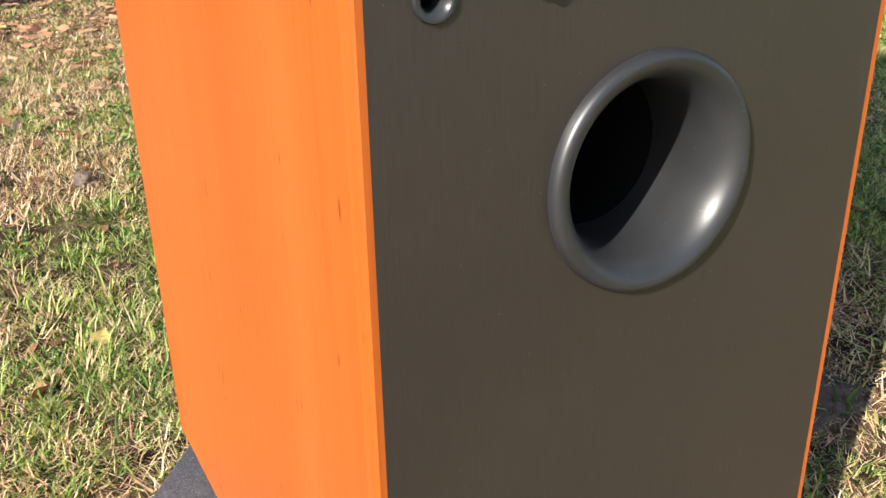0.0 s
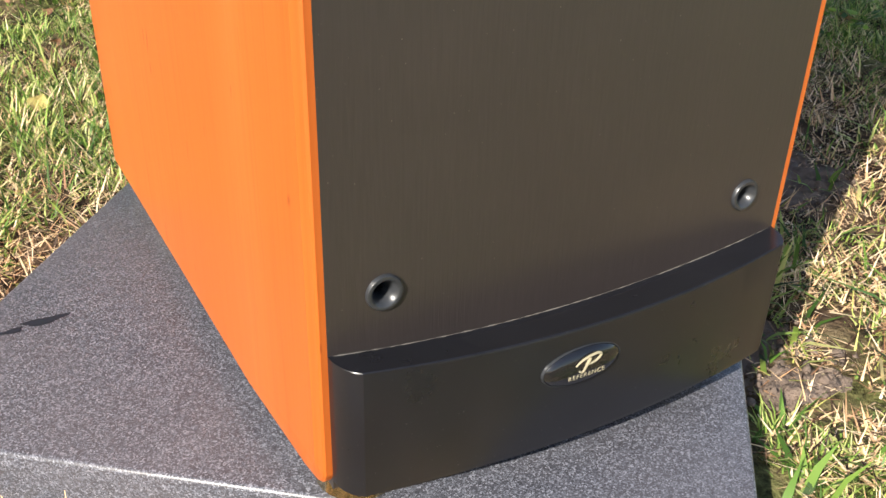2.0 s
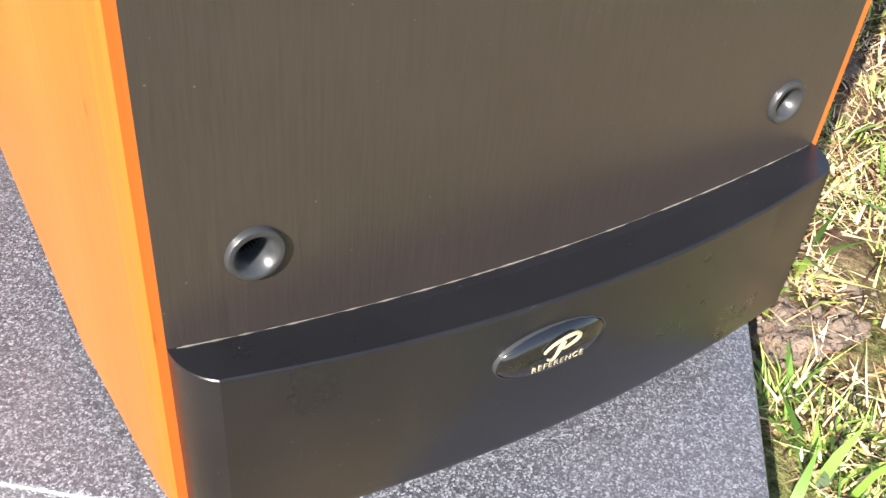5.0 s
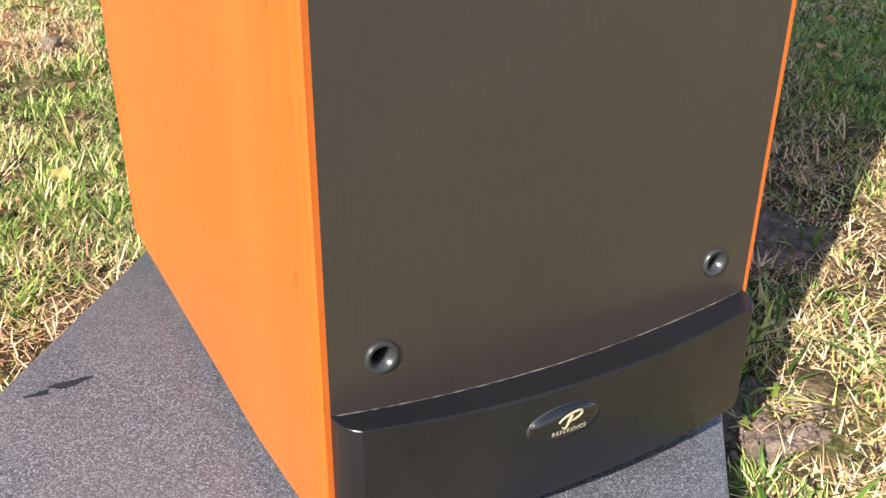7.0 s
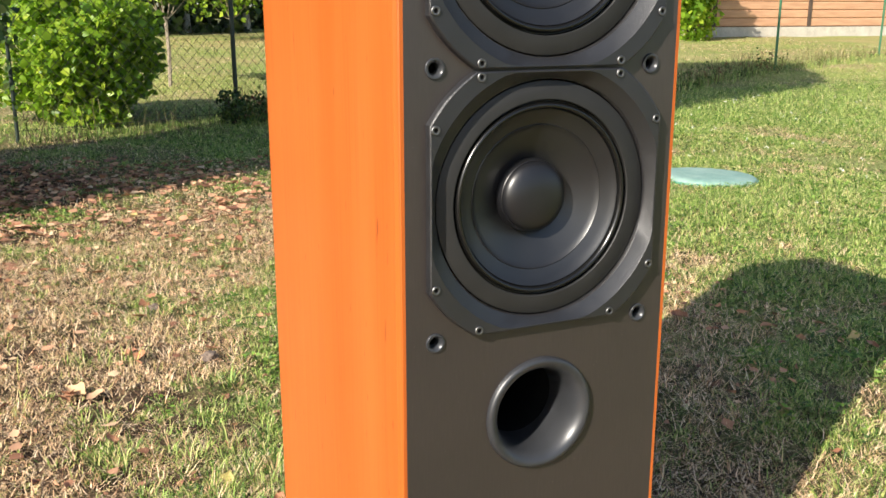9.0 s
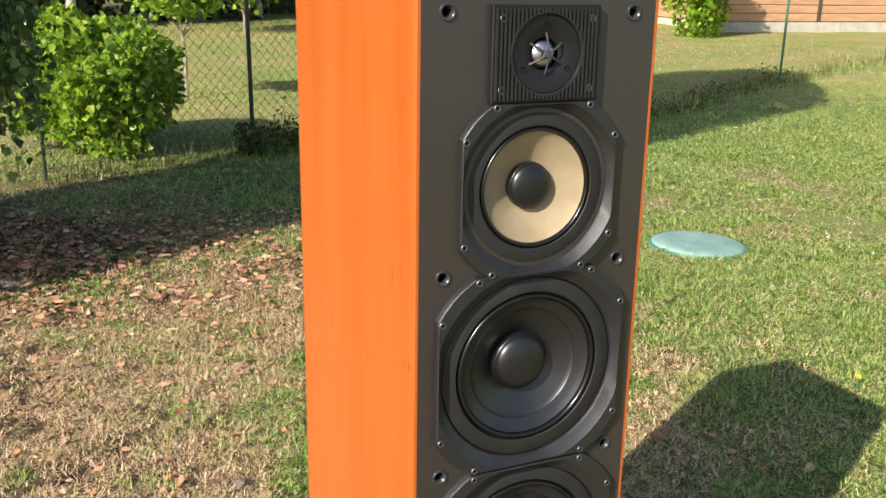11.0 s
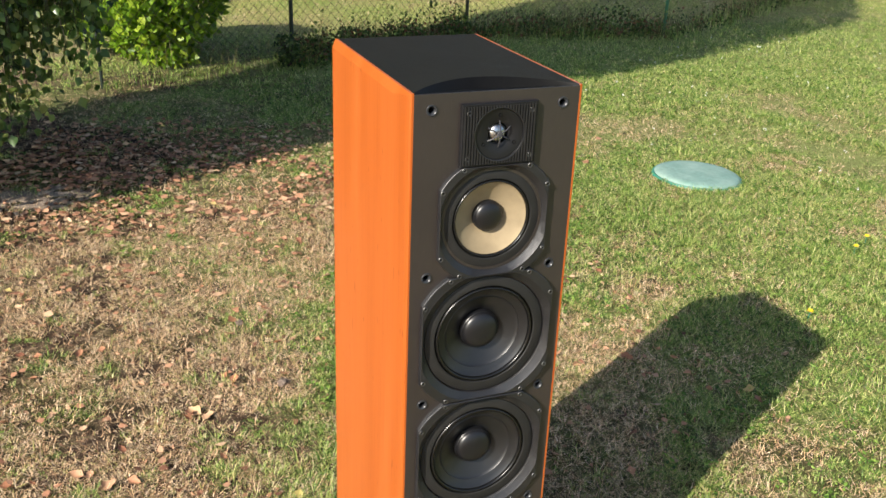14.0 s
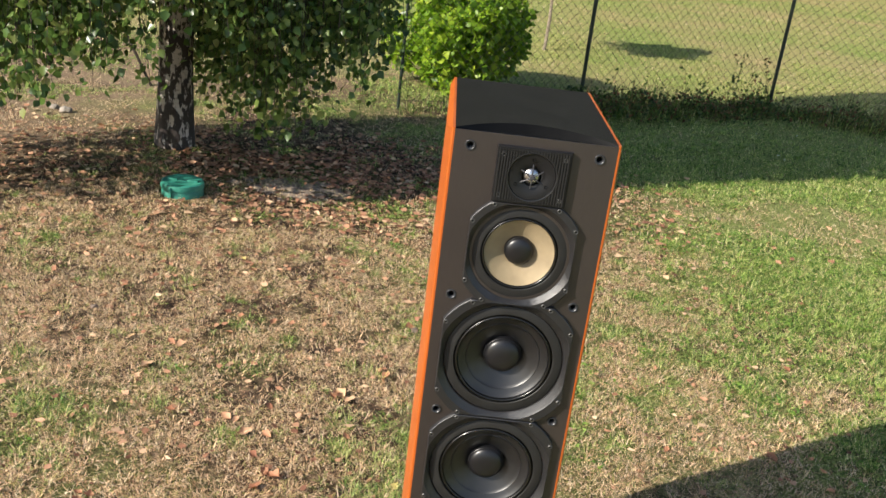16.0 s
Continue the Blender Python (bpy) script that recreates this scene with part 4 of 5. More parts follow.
def weeping_birch():
    rng = np.random.default_rng(11)
    x, y = -1.46, 3.24
    z = float(ground_z(np.float64(x), np.float64(y)))
    r = root("birch_tree", (x, y, z))
    tagged(r, "weeping birch with cracked black and white bark and hanging leafy twigs", "tree")
    bm = bmesh.new()
    pts, rad = [], []
    for i in range(15):
        f = i / 14
        pts.append(Vector((x + 0.03 * math.sin(4 * f) - 0.05 * f, y + 0.03 * math.cos(5 * f), z - 0.05 + 5.2 * f)))
        rad.append(0.075 * (1 - f) ** 0.8 + 0.005 + 0.012 * math.exp(-f * 30))
    tube(bm, pts, rad, 28)
    for v in bm.verts:
        a = math.atan2(v.co.y - y, v.co.x - x)
        k = 1 + 0.05 * math.sin(5 * a + v.co.z * 6) + 0.03 * noise.noise(v.co * 25)
        v.co.x, v.co.y = x + (v.co.x - x) * k, y + (v.co.y - y) * k
    part("trunk", bm, BARK, r, "white bark with black cracks")
    ends = []
    for i in range(34):
        a = i * 2.399 + 0.4
        h = 0.95 + 4.0 * (i / 33) ** 0.9
        reach = (0.98 - 0.45 * (h / 5.0) ** 4) * rng.uniform(0.65, 1.0)
        p0 = Vector((x - 0.03, y, z + h))
        p1 = p0 + Vector((math.cos(a) * reach * 0.55, math.sin(a) * reach * 0.55, 0.34))
        p2 = p0 + Vector((math.cos(a) * reach, math.sin(a) * reach, 0.22))
        limb = bmesh.new()
        tube(limb, [p0, p0.lerp(p1, 0.5) + Vector((0, 0, 0.05)), p1, p2], [0.020, 0.014, 0.009, 0.004], 7)
        part("limb", limb, DARK_BARK, r)
        ends += [(p1, a), (p2, a), (p1.lerp(p2, 0.5), a)]
    # hanging twigs in loose curtains
    bm = bmesh.new()
    cs = []
    for k in range(820):
        a, q = rng.uniform(0, 2 * math.pi), math.sqrt(rng.uniform(0.05, 1))
        along, across = 1.2 * q * math.cos(a), 0.64 * q * math.sin(a) - 0.25
        along *= 0.74 if along > 0 else 1
        p = Vector((x + 0.868 * along - 0.496 * across, y + 0.496 * along + 0.868 * across, z + rng.uniform(1.2, 2.4)))
        low = 0.20 + 0.30 * (0.5 + 0.5 * math.sin(4.3 * p.x + 2.1)) + 0.25 * (0.5 + 0.5 * math.sin(5.1 * p.y + 3.7 * p.x)) + abs(rng.normal(0, 0.16))
        if p.y < y and abs(p.x - x - 0.10 + 0.28 * (p.y - y)) < 0.17:
            low = max(low, 0.62 + rng.uniform(0, 0.3))
        if along < -0.3:
            low = 0.12 + 0.6 * (low - 0.12) if along > -0.85 else 0.05 + rng.uniform(0, 0.25)
            if along > -0.85 and rng.uniform() < 0.22:
                continue
        if 0.10 < along < 0.50 and across > -0.30:
            low = min(low, 0.20 + rng.uniform(0, 0.3))
        if along > 0.3 and across < -0.3:
            low = max(low, 0.30 + rng.uniform(0, 0.35))
        if along > 0.5 and rng.uniform() < 0.15:
            continue
        ln = p.z - z - low
        if ln < 0.15:
            continue
        sway = Vector(rng.normal(0, 0.06, 3) * (1, 1, 0))
        line = [p + sway * (f * f) + Vector((0, 0, -ln * f)) for f in (0, 0.35, 0.7, 1.0)]
        tube(bm, line, [0.0022, 0.0018, 0.0014, 0.0008], 3)
        m = int(ln * 50)
        f = rng.uniform(0.05, 1.0, m)
        pos = np.array([tuple(p)]) + np.array([tuple(sway)]) * (f ** 2)[:, None] + np.stack([0 * f, 0 * f, -ln * f], 1)
        cs.append(pos + rng.normal(0, 0.030, pos.shape))
    tw = part("hanging_twig", bm, DARK_BARK, r, "", 0)
    tagged(tw, kind="stuff")
    leaves_part("hanging_leaves", np.concatenate(cs), 0.031, BIRCH_LEAF, r, rng, "small glossy green leaves on hanging twigs", hang=0.8, aspect=0.78)
    # the denser crown above
    n = 33000
    h = rng.uniform(1.5, 5.5, n)
    wide = (0.36 + 0.18 * h) * np.clip(1.05 - np.clip((h - 4.0) / 1.7, 0, 1) ** 2, 0.2, 1)
    a, q = rng.uniform(0, 2 * math.pi, n), np.sqrt(rng.uniform(0, 1, n))
    along, across = 1.0 * q * np.cos(a), wide * q * np.sin(a) - 0.12 - 0.06 * h
    c = np.stack([x + 0.868 * along - 0.496 * across, y + 0.496 * along + 0.868 * across, z + h], 1)
    keep = np.sin(c[:, 0] * 7 + 1) * np.sin(c[:, 1] * 6) * np.sin(c[:, 2] * 5) > -0.36
    leaves_part("crown", c[keep], 0.072, BIRCH_LEAF, r, rng, "dense green crown", hang=0.5, aspect=0.62)
    # the whole tree an eighth larger
    base = Matrix.Translation((x, y, z))
    for ob in r.children:
        ob.data.transform(base @ Matrix.Scale(1.12, 4) @ base.inverted())


def shrub(name, x, y, rx, rz, n, size, mat, label, category, seed, lift=0.0, trunk=None):
    """A leafy bush or small tree of clumps round bent stems."""
    rng = np.random.default_rng(seed)
    z = float(ground_z(np.float64(x), np.float64(y)))
    r = root(name, (x, y, z))
    tagged(r, label, category)
    clumps = rng.normal(0, 1, (26, 3))
    clumps /= np.linalg.norm(clumps, axis=1, keepdims=True)
    clumps *= rng.uniform(0.35, 0.88, (26, 1))
    clumps = clumps * (rx, rx, rz) + (x, y, z + lift + rz)
    if trunk:
        bm = tube(bmesh.new(), [Vector((x, y, z - 0.05)), Vector((x + 0.01, y, z + lift * 0.5)), Vector((x, y, z + lift * 0.95))], [trunk, trunk * 0.9, trunk * 0.8], 8)
        part("trunk", bm, STAKE, r)
        trunk *= 0.5
    for c in clumps[:12]:
        bm = bmesh.new()
        e = Vector(c)
        b = Vector((x, y, z + lift * 0.9 if trunk else z - 0.03))
        k = Vector((x + (c[0] - x) * 0.25, y + (c[1] - y) * 0.25, z + max(lift, (c[2] - z) * 0.5)))
        tube(bm, [b, k, e], [trunk or 0.012, (trunk or 0.012) * 0.6, 0.003], 6)
        part("stem", bm, STAKE if trunk else DARK_BARK, r)
    w = rng.integers(0, len(clumps), n)
    d = rng.normal(0, 1, (n, 3))
    d /= np.linalg.norm(d, axis=1, keepdims=True)
    c = clumps[w] + d * rng.uniform(0.3, 1.0, (n, 1)) ** 0.6 * np.array((rx, rx, rz)) * 0.36
    if not lift:
        c[:, 2] -= 0.30 * rz * np.clip(1.2 - (c[:, 2] - z) / rz, 0, 1)
    c[:, 2] = np.maximum(c[:, 2], z + lift * 0.9 + rng.uniform(0.02, 0.08, n))
    leaves_part("leaves", c, size, mat, r, rng, "", aspect=0.8, hang=0.25)
    return r


def wood_tree(x, y, h, seed, white=False):
    """A tree of the wood behind the meadow."""
    rng = np.random.default_rng(seed)
    z = float(ground_z(np.float64(x), np.float64(y))) - 0.05
    r = root("woodland_tree", (x, y, z))
    tagged(r, "tall woodland birch with a pale trunk and dark green crown" if white else "tall dark green woodland tree behind the meadow", "tree", "woodland edge")
    bm = bmesh.new()
    w = 0.085 if white else 0.10
    tube(bm, [Vector((x, y, z - 0.1)), Vector((x + rng.normal(0, 0.06), y, z + h * 0.4)), Vector((x + rng.normal(0, 0.15), y, z + h * 0.9))], [w, w * 0.8, w * 0.25], 10)
    for i in range(7):
        a, hh = rng.uniform(0, 6.28), h * rng.uniform(0.28, 0.8)
        tube(bm, [Vector((x, y, z + hh)), Vector((x + math.cos(a) * h * 0.18, y + math.sin(a) * h * 0.18, z + hh + h * 0.08))], [w * 0.35, w * 0.1], 6)
    part("trunk", bm, WHITE_BARK if white else DARK_BARK, r)
    k = 44
    cl = np.stack([rng.normal(0, h * 0.13, k), rng.normal(0, h * 0.13, k), h * rng.uniform(0.20, 1.0, k)], 1) + (x, y, z)
    n = 2800
    c = cl[rng.integers(0, k, n)] + rng.normal(0, h * 0.055, (n, 3))
    leaves_part("crown", c, 0.118, WOOD_LEAF, r, rng, "", aspect=0.8, hang=0.3)


weeping_birch()
shrub("leafy_bush", -0.06, 5.35, 0.46, 0.47, 9500, 0.050, BUSH_LEAF, "bright yellow-green broadleaf bush behind the wire fence", "bush", 21)
shrub("young_tree", 0.76, 7.3, 0.38, 0.38, 1700, 0.055, BUSH_LEAF, "slender young tree with a pale stem in the meadow", "tree", 23, 0.58, 0.018)
shrub("young_tree", 2.6, 13.6, 0.85, 0.95, 2600, 0.08, BUSH_LEAF, "bright green young tree at the wood's edge", "tree", 24, 0.35, 0.03)
for i, ux in enumerate((-7.6, -6.2, -4.9, -3.5, -2.3, -1.0, 0.3, 1.5, 2.8, 4.1, 5.5, 6.9, 8.4)):
    shrub("undergrowth_bush", ux, 15.9 + 0.45 * math.sin(2.3 * i) + 0.55 * max(0.0, ux - 1), 1.05, 1.15 + 0.35 * math.sin(1.7 * i), 1800, 0.15, WOOD_LEAF, "dark green undergrowth at the edge of the wood", "bush", 80 + i)
shrub("fence_weed", 0.78, 4.95, 0.12, 0.12, 420, 0.02, WOOD_LEAF, "low dark leafy weed at the foot of a fence post", "weed", 31)


def fence_weeds():
    """Leafy weeds in an uneven band along the fence, some climbing the mesh."""
    rng = np.random.default_rng(61)
    cs = []
    for (ax, ay, _, _), (bx, by, _, _), n in zip(POSTS[1:], POSTS[2:], (4200, 2400, 900)):
        t = rng.uniform(0, 1, n)
        px, py = ax + (bx - ax) * t + rng.normal(0, 0.05, n), ay + (by - ay) * t + rng.normal(-0.03, 0.11, n)
        top = 0.03 + 0.19 * vnoise(px, py, 4.2, 15) * (0.5 + vnoise(px, py, 15.0, 16))
        cs.append(np.stack([px, py, ground_z(px, py) + 0.01 + top * rng.uniform(0, 1, n) ** 1.2], 1))
    bm = bmesh.new()
    (ax, ay, _, _), (bx, by, _, _) = POSTS[1:3]
    for k in range(16):
        t = 1 - abs(rng.normal(0.05, 0.22)) if k > 5 else rng.uniform(0.1, 0.9)
        t = float(np.clip(t, 0.05, 1.25))
        h = rng.uniform(0.20, 0.50) * (1.15 - 0.5 * abs(1 - t))
        px, py = ax + (bx - ax) * t, ay + (by - ay) * t - 0.02
        pz = float(ground_z(np.float64(px), np.float64(py)))
        sw = rng.normal(0.04, 0.10)
        line = [Vector((px + sw * f * f, py + 0.4 * sw * f * f + rng.normal(0, 0.006), pz + h * f)) for f in (0, 0.3, 0.6, 1.0)]
        tube(bm, line, [0.0028, 0.0023, 0.0018, 0.001], 4)
        m = int(h * 42)
        f = rng.uniform(0.15, 1, m)
        cs.append(np.stack([px + sw * f * f, py + 0.4 * sw * f * f, pz + h * f], 1) + rng.normal(0, 0.018, (m, 3)))
    v, idx, sizes = leaf_cards(np.concatenate(cs), 0.026, rng, aspect=0.6)
    tagged(new("fence_weeds", raw_mesh("fence_weeds", v, idx, sizes, WEED)), "tangled dark green and reddish weeds along the wire fence", "weeds", kind="stuff")
    tagged(part("weed_stems", bm, BROWN_STEM), "thin reddish-brown weed stems climbing the wire fence", "weeds", kind="stuff")


fence_weeds()
shrub("climbing_shrub", 9.9, 12.2, 0.75, 0.95, 4600, 0.085, BUSH_LEAF, "yellow-green shrub growing against the shed corner", "bush", 25)
for i, (tx, ty, th, wt) in enumerate([(-5.2, 11.4, 5.5, 0), (-3.6, 12.2, 6, 0), (-2.2, 11.2, 5.5, 1), (-0.9, 12.6, 6, 0), (0.2, 11.6, 5.5, 1), (1.2, 12.8, 6, 0), (2.0, 11.9, 5.5, 1), (3.0, 13.0, 6, 0), (2.9, 11.4, 5.2, 1), (4.2, 12.4, 6, 0), (5.4, 13.2, 6, 0), (6.4, 12.4, 5.6, 0), (7.6, 13.6, 6, 0), (-6.8, 10.2, 5.5, 0), (9.2, 14.2, 6, 0), (11.4, 14.5, 6, 0), (-0.2, 14.2, 6.5, 0), (3.6, 14.6, 6.5, 0)]):
    wood_tree(tx * 1.2, (ty + 1.6 + 0.7 * max(0.0, tx - 1)) * 1.15, th * 1.25, 40 + i, bool(wt))


# ---- grass ----
def patchiness(x, y):
    """0 where the lawn is dry and bare, 1 where it is green."""
    f = 0.5 + 1.25 * (0.46 * vnoise(x, y, 1.5, 1) + 0.34 * vnoise(x, y, 4.5, 2) + 0.20 * vnoise(x, y, 13.0, 3) - 0.5)
    dry = np.exp(-((x - 0.29) ** 2 + (y + 0.07) ** 2) / 0.028)
    for px, py, rx, ry, g in ((1.75, 1.86, 0.55, 0.20, 0.16), (1.26, 2.72, 0.47, 0.30, 0.12), (2.62, 2.72, 0.6, 0.3, 0.10), (1.4, 1.48, 0.5, 0.16, -0.20), (2.2, 1.55, 0.25, 0.09, -0.20), (0.64, 1.69, 0.25, 0.45, -0.16), (1.98, 3.08, 0.35, 0.12, -0.16), (0.80, 0.48, 0.34, 0.30, 0.17), (1.6, 3.08, 1.0, 0.20, -0.15), (-0.38, 0.72, 0.40, 0.45, 0.12), (-0.21, 1.25, 0.12, 0.08, 0.16), (-0.455, 1.29, 0.08, 0.06, 0.14)):
        f = f + g * np.exp(-((x - px) / rx) ** 2 - ((y - py) / ry) ** 2)
    f = f + 0.30 * np.clip((y - 3.25) / 0.5, 0, 1) * np.clip((5.9 - y) / 0.6, 0, 1) * np.clip((x + 0.3) / 0.7, 0, 1)
    f = f + 0.16 * np.clip((y - 3.85) / 0.3, 0, 1) * np.clip((5.9 - y) / 0.6, 0, 1)
    return f + np.clip(0.10 * (x - 0.30) + 0.015 * (y - 1.5), -0.12, 0.085) - 0.26 * dry


def covered(x, y):
    """Places where nothing grows: under the slab, the lids and the trunk."""
    u, v = 0.78 * x - 0.6258 * y + 0.110, 0.6258 * x + 0.78 * y - 0.098
    c = (u > -0.225) & (u < 0.213 + 0.07 * v) & (np.abs(v) < 0.163)
    c |= np.hypot(x - 2.11, y - 2.30) < 0.203
    c |= np.hypot(x + 1.21, y - 2.53) < 0.10
    c |= np.hypot(x + 1.46, y - 3.24) < 0.10
    return c


def blades(name, x, y, h, w, bend, mat, rng, label, a=None, simple=False):
    """Bent three-sided blades of grass in one mesh; far ones are single slivers."""
    n = len(x)
    a = rng.uniform(0, 2 * math.pi, n) if a is None else a
    d = np.stack([np.cos(a), np.sin(a), 0 * a], 1)
    s = np.stack([-np.sin(a), np.cos(a), 0 * a], 1)
    p = np.stack([x, y, ground_z(x, y) + (rng.uniform(-0.003, 0.006, n) if simple else -0.003)], 1)
    up = np.array((0, 0, 1.0))
    k = (h * bend)[:, None]
    H = (h * np.sqrt(np.clip(1 - bend ** 2 * 0.75, 0.04, 1)) * 0.85)[:, None]
    W = w[:, None] * 0.5
    tip = p + d * k + up * H
    if simple:
        v = np.stack([p - s * W, p + s * W, tip], 1).reshape(-1, 3)
        me = raw_mesh(name, v, np.arange(3 * n), np.full(n, 3), mat)
    else:
        mid = p + d * k * 0.36 + up * H * 0.62
        v = np.stack([p - s * W, p + s * W, mid + s * W * 0.8, mid - s * W * 0.8, tip], 1).reshape(-1, 3)
        idx = ((np.arange(n) * 5)[:, None] + np.array([(0, 1, 2, 3, 3, 2, 4)])).ravel()
        me = raw_mesh(name, v, idx, np.tile([4, 3], n), mat)
    return tagged(new(name, me), label, "grass", kind="stuff")


def scatter(rng, n, x0, x1, y0, y1):
    x, y = rng.uniform(x0, x1, n), rng.uniform(y0, y1, n)
    k = ~covered(x, y)
    return x[k], y[k]


def bare_soil(x, y):
    """Trodden earth beside the slab and in a narrow strip along its edge."""
    e = 0.8 + 0.4 * vnoise(x, y, 18.0, 6)
    u, v = 0.78 * x - 0.6258 * y + 0.110, 0.6258 * x + 0.78 * y - 0.098
    strip = (u > 0.2 + 0.07 * v) & (u < 0.226 + 0.07 * v + 0.030 * vnoise(x, y, 30.0, 12)) & (np.abs(v) < 0.2) & (vnoise(x, y, 60.0, 13) > 0.25)
    return strip | (((x - 0.372) / 0.070) ** 2 + ((y - 0.222) / 0.050) ** 2 < e) | ((((x - 0.20) / 0.085) ** 2 + ((y - 0.02) / 0.055) ** 2 < e) & (vnoise(x, y, 70.0, 9) > 0.56))


def under_birch(x, y):
    """1 in the litter under the birch, where little grows."""
    return np.exp(-((x + 0.95) ** 2 / 1.25 + (y - 3.14) ** 2 / 0.55))


def tussocks(rng, x, y, per, radius, h, w):
    """Blades spreading from each clump centre: places, lengths, widths, bends and directions."""
    n = len(x)
    m = rng.integers(per // 2, per + per // 2, n)
    i = np.repeat(np.arange(n), m)
    a = rng.uniform(0, 2 * math.pi, len(i))
    q = radius * np.abs(rng.normal(0, 0.7, len(i)))
    size = np.clip(rng.lognormal(-0.05, 0.38, n), 0.4, 2.2)[i]
    px, py = x[i] + q * np.cos(a), y[i] + q * np.sin(a)
    k = ~covered(px, py)
    hh = h[i] * size * rng.uniform(0.5, 1.2, len(i))
    out = px, py, hh, w * rng.uniform(0.7, 1.35, len(i)), rng.uniform(0.45, 1.10, len(i)), a + rng.normal(0, 0.7, len(i))
    return [o[k] for o in out]


def grow():
    rng = np.random.default_rng(5)
    near_g, mid_g, far_g, dry = [], [], [], []
    regions = (((-0.8, 1.0, -0.5, 0.9), 235000, 10500, 0.75, False), ((-1.8, 0.9, 0.9, 2.6), 430000, 7400, 0.88, False), ((0.9, 2.8, 0.9, 2.6), 200000, 4600, 1.05, False), ((-1.8, -0.8, -0.5, 0.9), 120000, 1700, 1.0, False), ((1.0, 3.2, -0.5, 0.9), 130000, 3200, 0.95, False),
               ((-3.4, 5.0, 2.6, 4.4), 220000, 12000, 1.35, False), ((2.8, 5.0, 0.9, 2.6), 30000, 3500, 1.4, False), ((-3.4, -1.8, -0.5, 2.6), 60000, 1400, 1.4, False),
               ((-4.5, 9.0, 4.4, 5.9), 70000, 6000, 1.6, False), ((-4.5, 9.0, 5.9, 8.2), 70000, 8500, 2.0, True), ((5.0, 9.0, 1.4, 4.4), 20000, 3000, 2.1, True), ((-3.4, 5.0, -3.5, -0.5), 45000, 3000, 1.8, True), ((-1.4, 1.0, -1.9, -0.5), 60000, 1500, 1.3, True), ((5.0, 9.0, -3.5, 1.4), 15000, 1200, 2.1, True), ((-6.5, -3.4, -3.5, 4.4), 25000, 1000, 2.1, True), ((-7, 12, 8.2, 14.5), 80000, 2600, 3.2, True))
    for (x0, x1, y0, y1), nd, ng, k, far in regions:
        x, y = scatter(rng, nd, x0, x1, y0, y1)
        thin = vnoise(x, y, 9.0, 7) * 0.6 + vnoise(x, y, 28.0, 8) * 0.4
        keep = (rng.uniform(0, 1, len(x)) < np.clip((thin - 0.30) * 4.6, 0.09 if k > 0.8 else 0.38, 1) * (np.clip(1.35 - 0.8 * x, 0.5, 1) if k < 0.8 else 1) * np.clip(1.6 - 1.5 * patchiness(x, y), 0.35, 1)) & ~bare_soil(x, y) & (rng.uniform(0, 1, len(x)) > 0.7 * under_birch(x, y))
        x, y = x[keep], y[keep]
        n = len(x)
        bend = np.where(rng.uniform(0, 1, n) < 0.70, rng.uniform(1.02, 1.13, n), rng.uniform(0.5, 1.05, n))
        dry.append((x, y, 0.0165 * rng.uniform(0.5, 1.7, n) * (0.6 + 0.4 * k), 0.0016 * k * rng.uniform(0.6, 1.5, n), bend, rng.uniform(0, 2 * math.pi, n)))
        x, y = scatter(rng, ng * 3, x0, x1, y0, y1)
        f = patchiness(x, y)
        keep = (f + rng.normal(0, 0.07, len(x)) > 0.51) & ~bare_soil(x, y) & (rng.uniform(0, 1, len(x)) > 0.85 * under_birch(x, y))
        x, y, f = x[keep], y[keep], f[keep]
        h = (0.010 + 0.017 * np.clip((f - 0.48) * 4, 0.15, 1.3)) * (0.65 + 0.35 * k)
        (far_g if far else mid_g if k > 0.8 else near_g).append(tussocks(rng, x, y, 7 if far else 11 if k > 1.2 else 13, 0.014 * k, h * (0.72 if k > 0.8 else 0.85), (0.0019 if far else 0.0025 if k > 0.8 else 0.0019) * k))
    # dry tufts that stand up out of the thatch
    x, y = scatter(rng, 11000, -1.8, 1.9, -0.2, 2.9)
    keep = (patchiness(x, y) < 0.56) & ~bare_soil(x, y) & (rng.uniform(0, 1, len(x)) > 0.9 * under_birch(x, y))
    x, y = x[keep], y[keep]
    dry.append(tussocks(rng, x, y, 11, 0.012, rng.uniform(0.014, 0.027, len(x)), 0.0019))
    # taller tufts beside the slab
    tx, ty, th = [], [], []
    for cx, cy, n, r, h in ((0.24, 0.10, 40, 0.05, 0.024), (0.24, 0.04, 14, 0.04, 0.022), (-0.16, 0.54, 230, 0.08, 0.034), (-0.10, 0.66, 190, 0.07, 0.034), (-0.30, 0.40, 90, 0.09, 0.026), (-0.22, 0.78, 70, 0.10, 0.026), (-0.42, 0.20, 90, 0.11, 0.026), (-0.34, -0.02, 70, 0.10, 0.026), (-0.10, -0.14, 30, 0.08, 0.026), (0.30, -0.03, 22, 0.09, 0.022), (0.50, 0.06, 120, 0.09, 0.028), (0.66, 0.16, 170, 0.10, 0.030), (0.62, 0.40, 80, 0.10, 0.024), (0.45, 0.42, 60, 0.08, 0.022)):
        tx.append(cx + rng.normal(0, r, n)); ty.append(cy + rng.normal(0, r, n)); th.append(np.full(n, h))
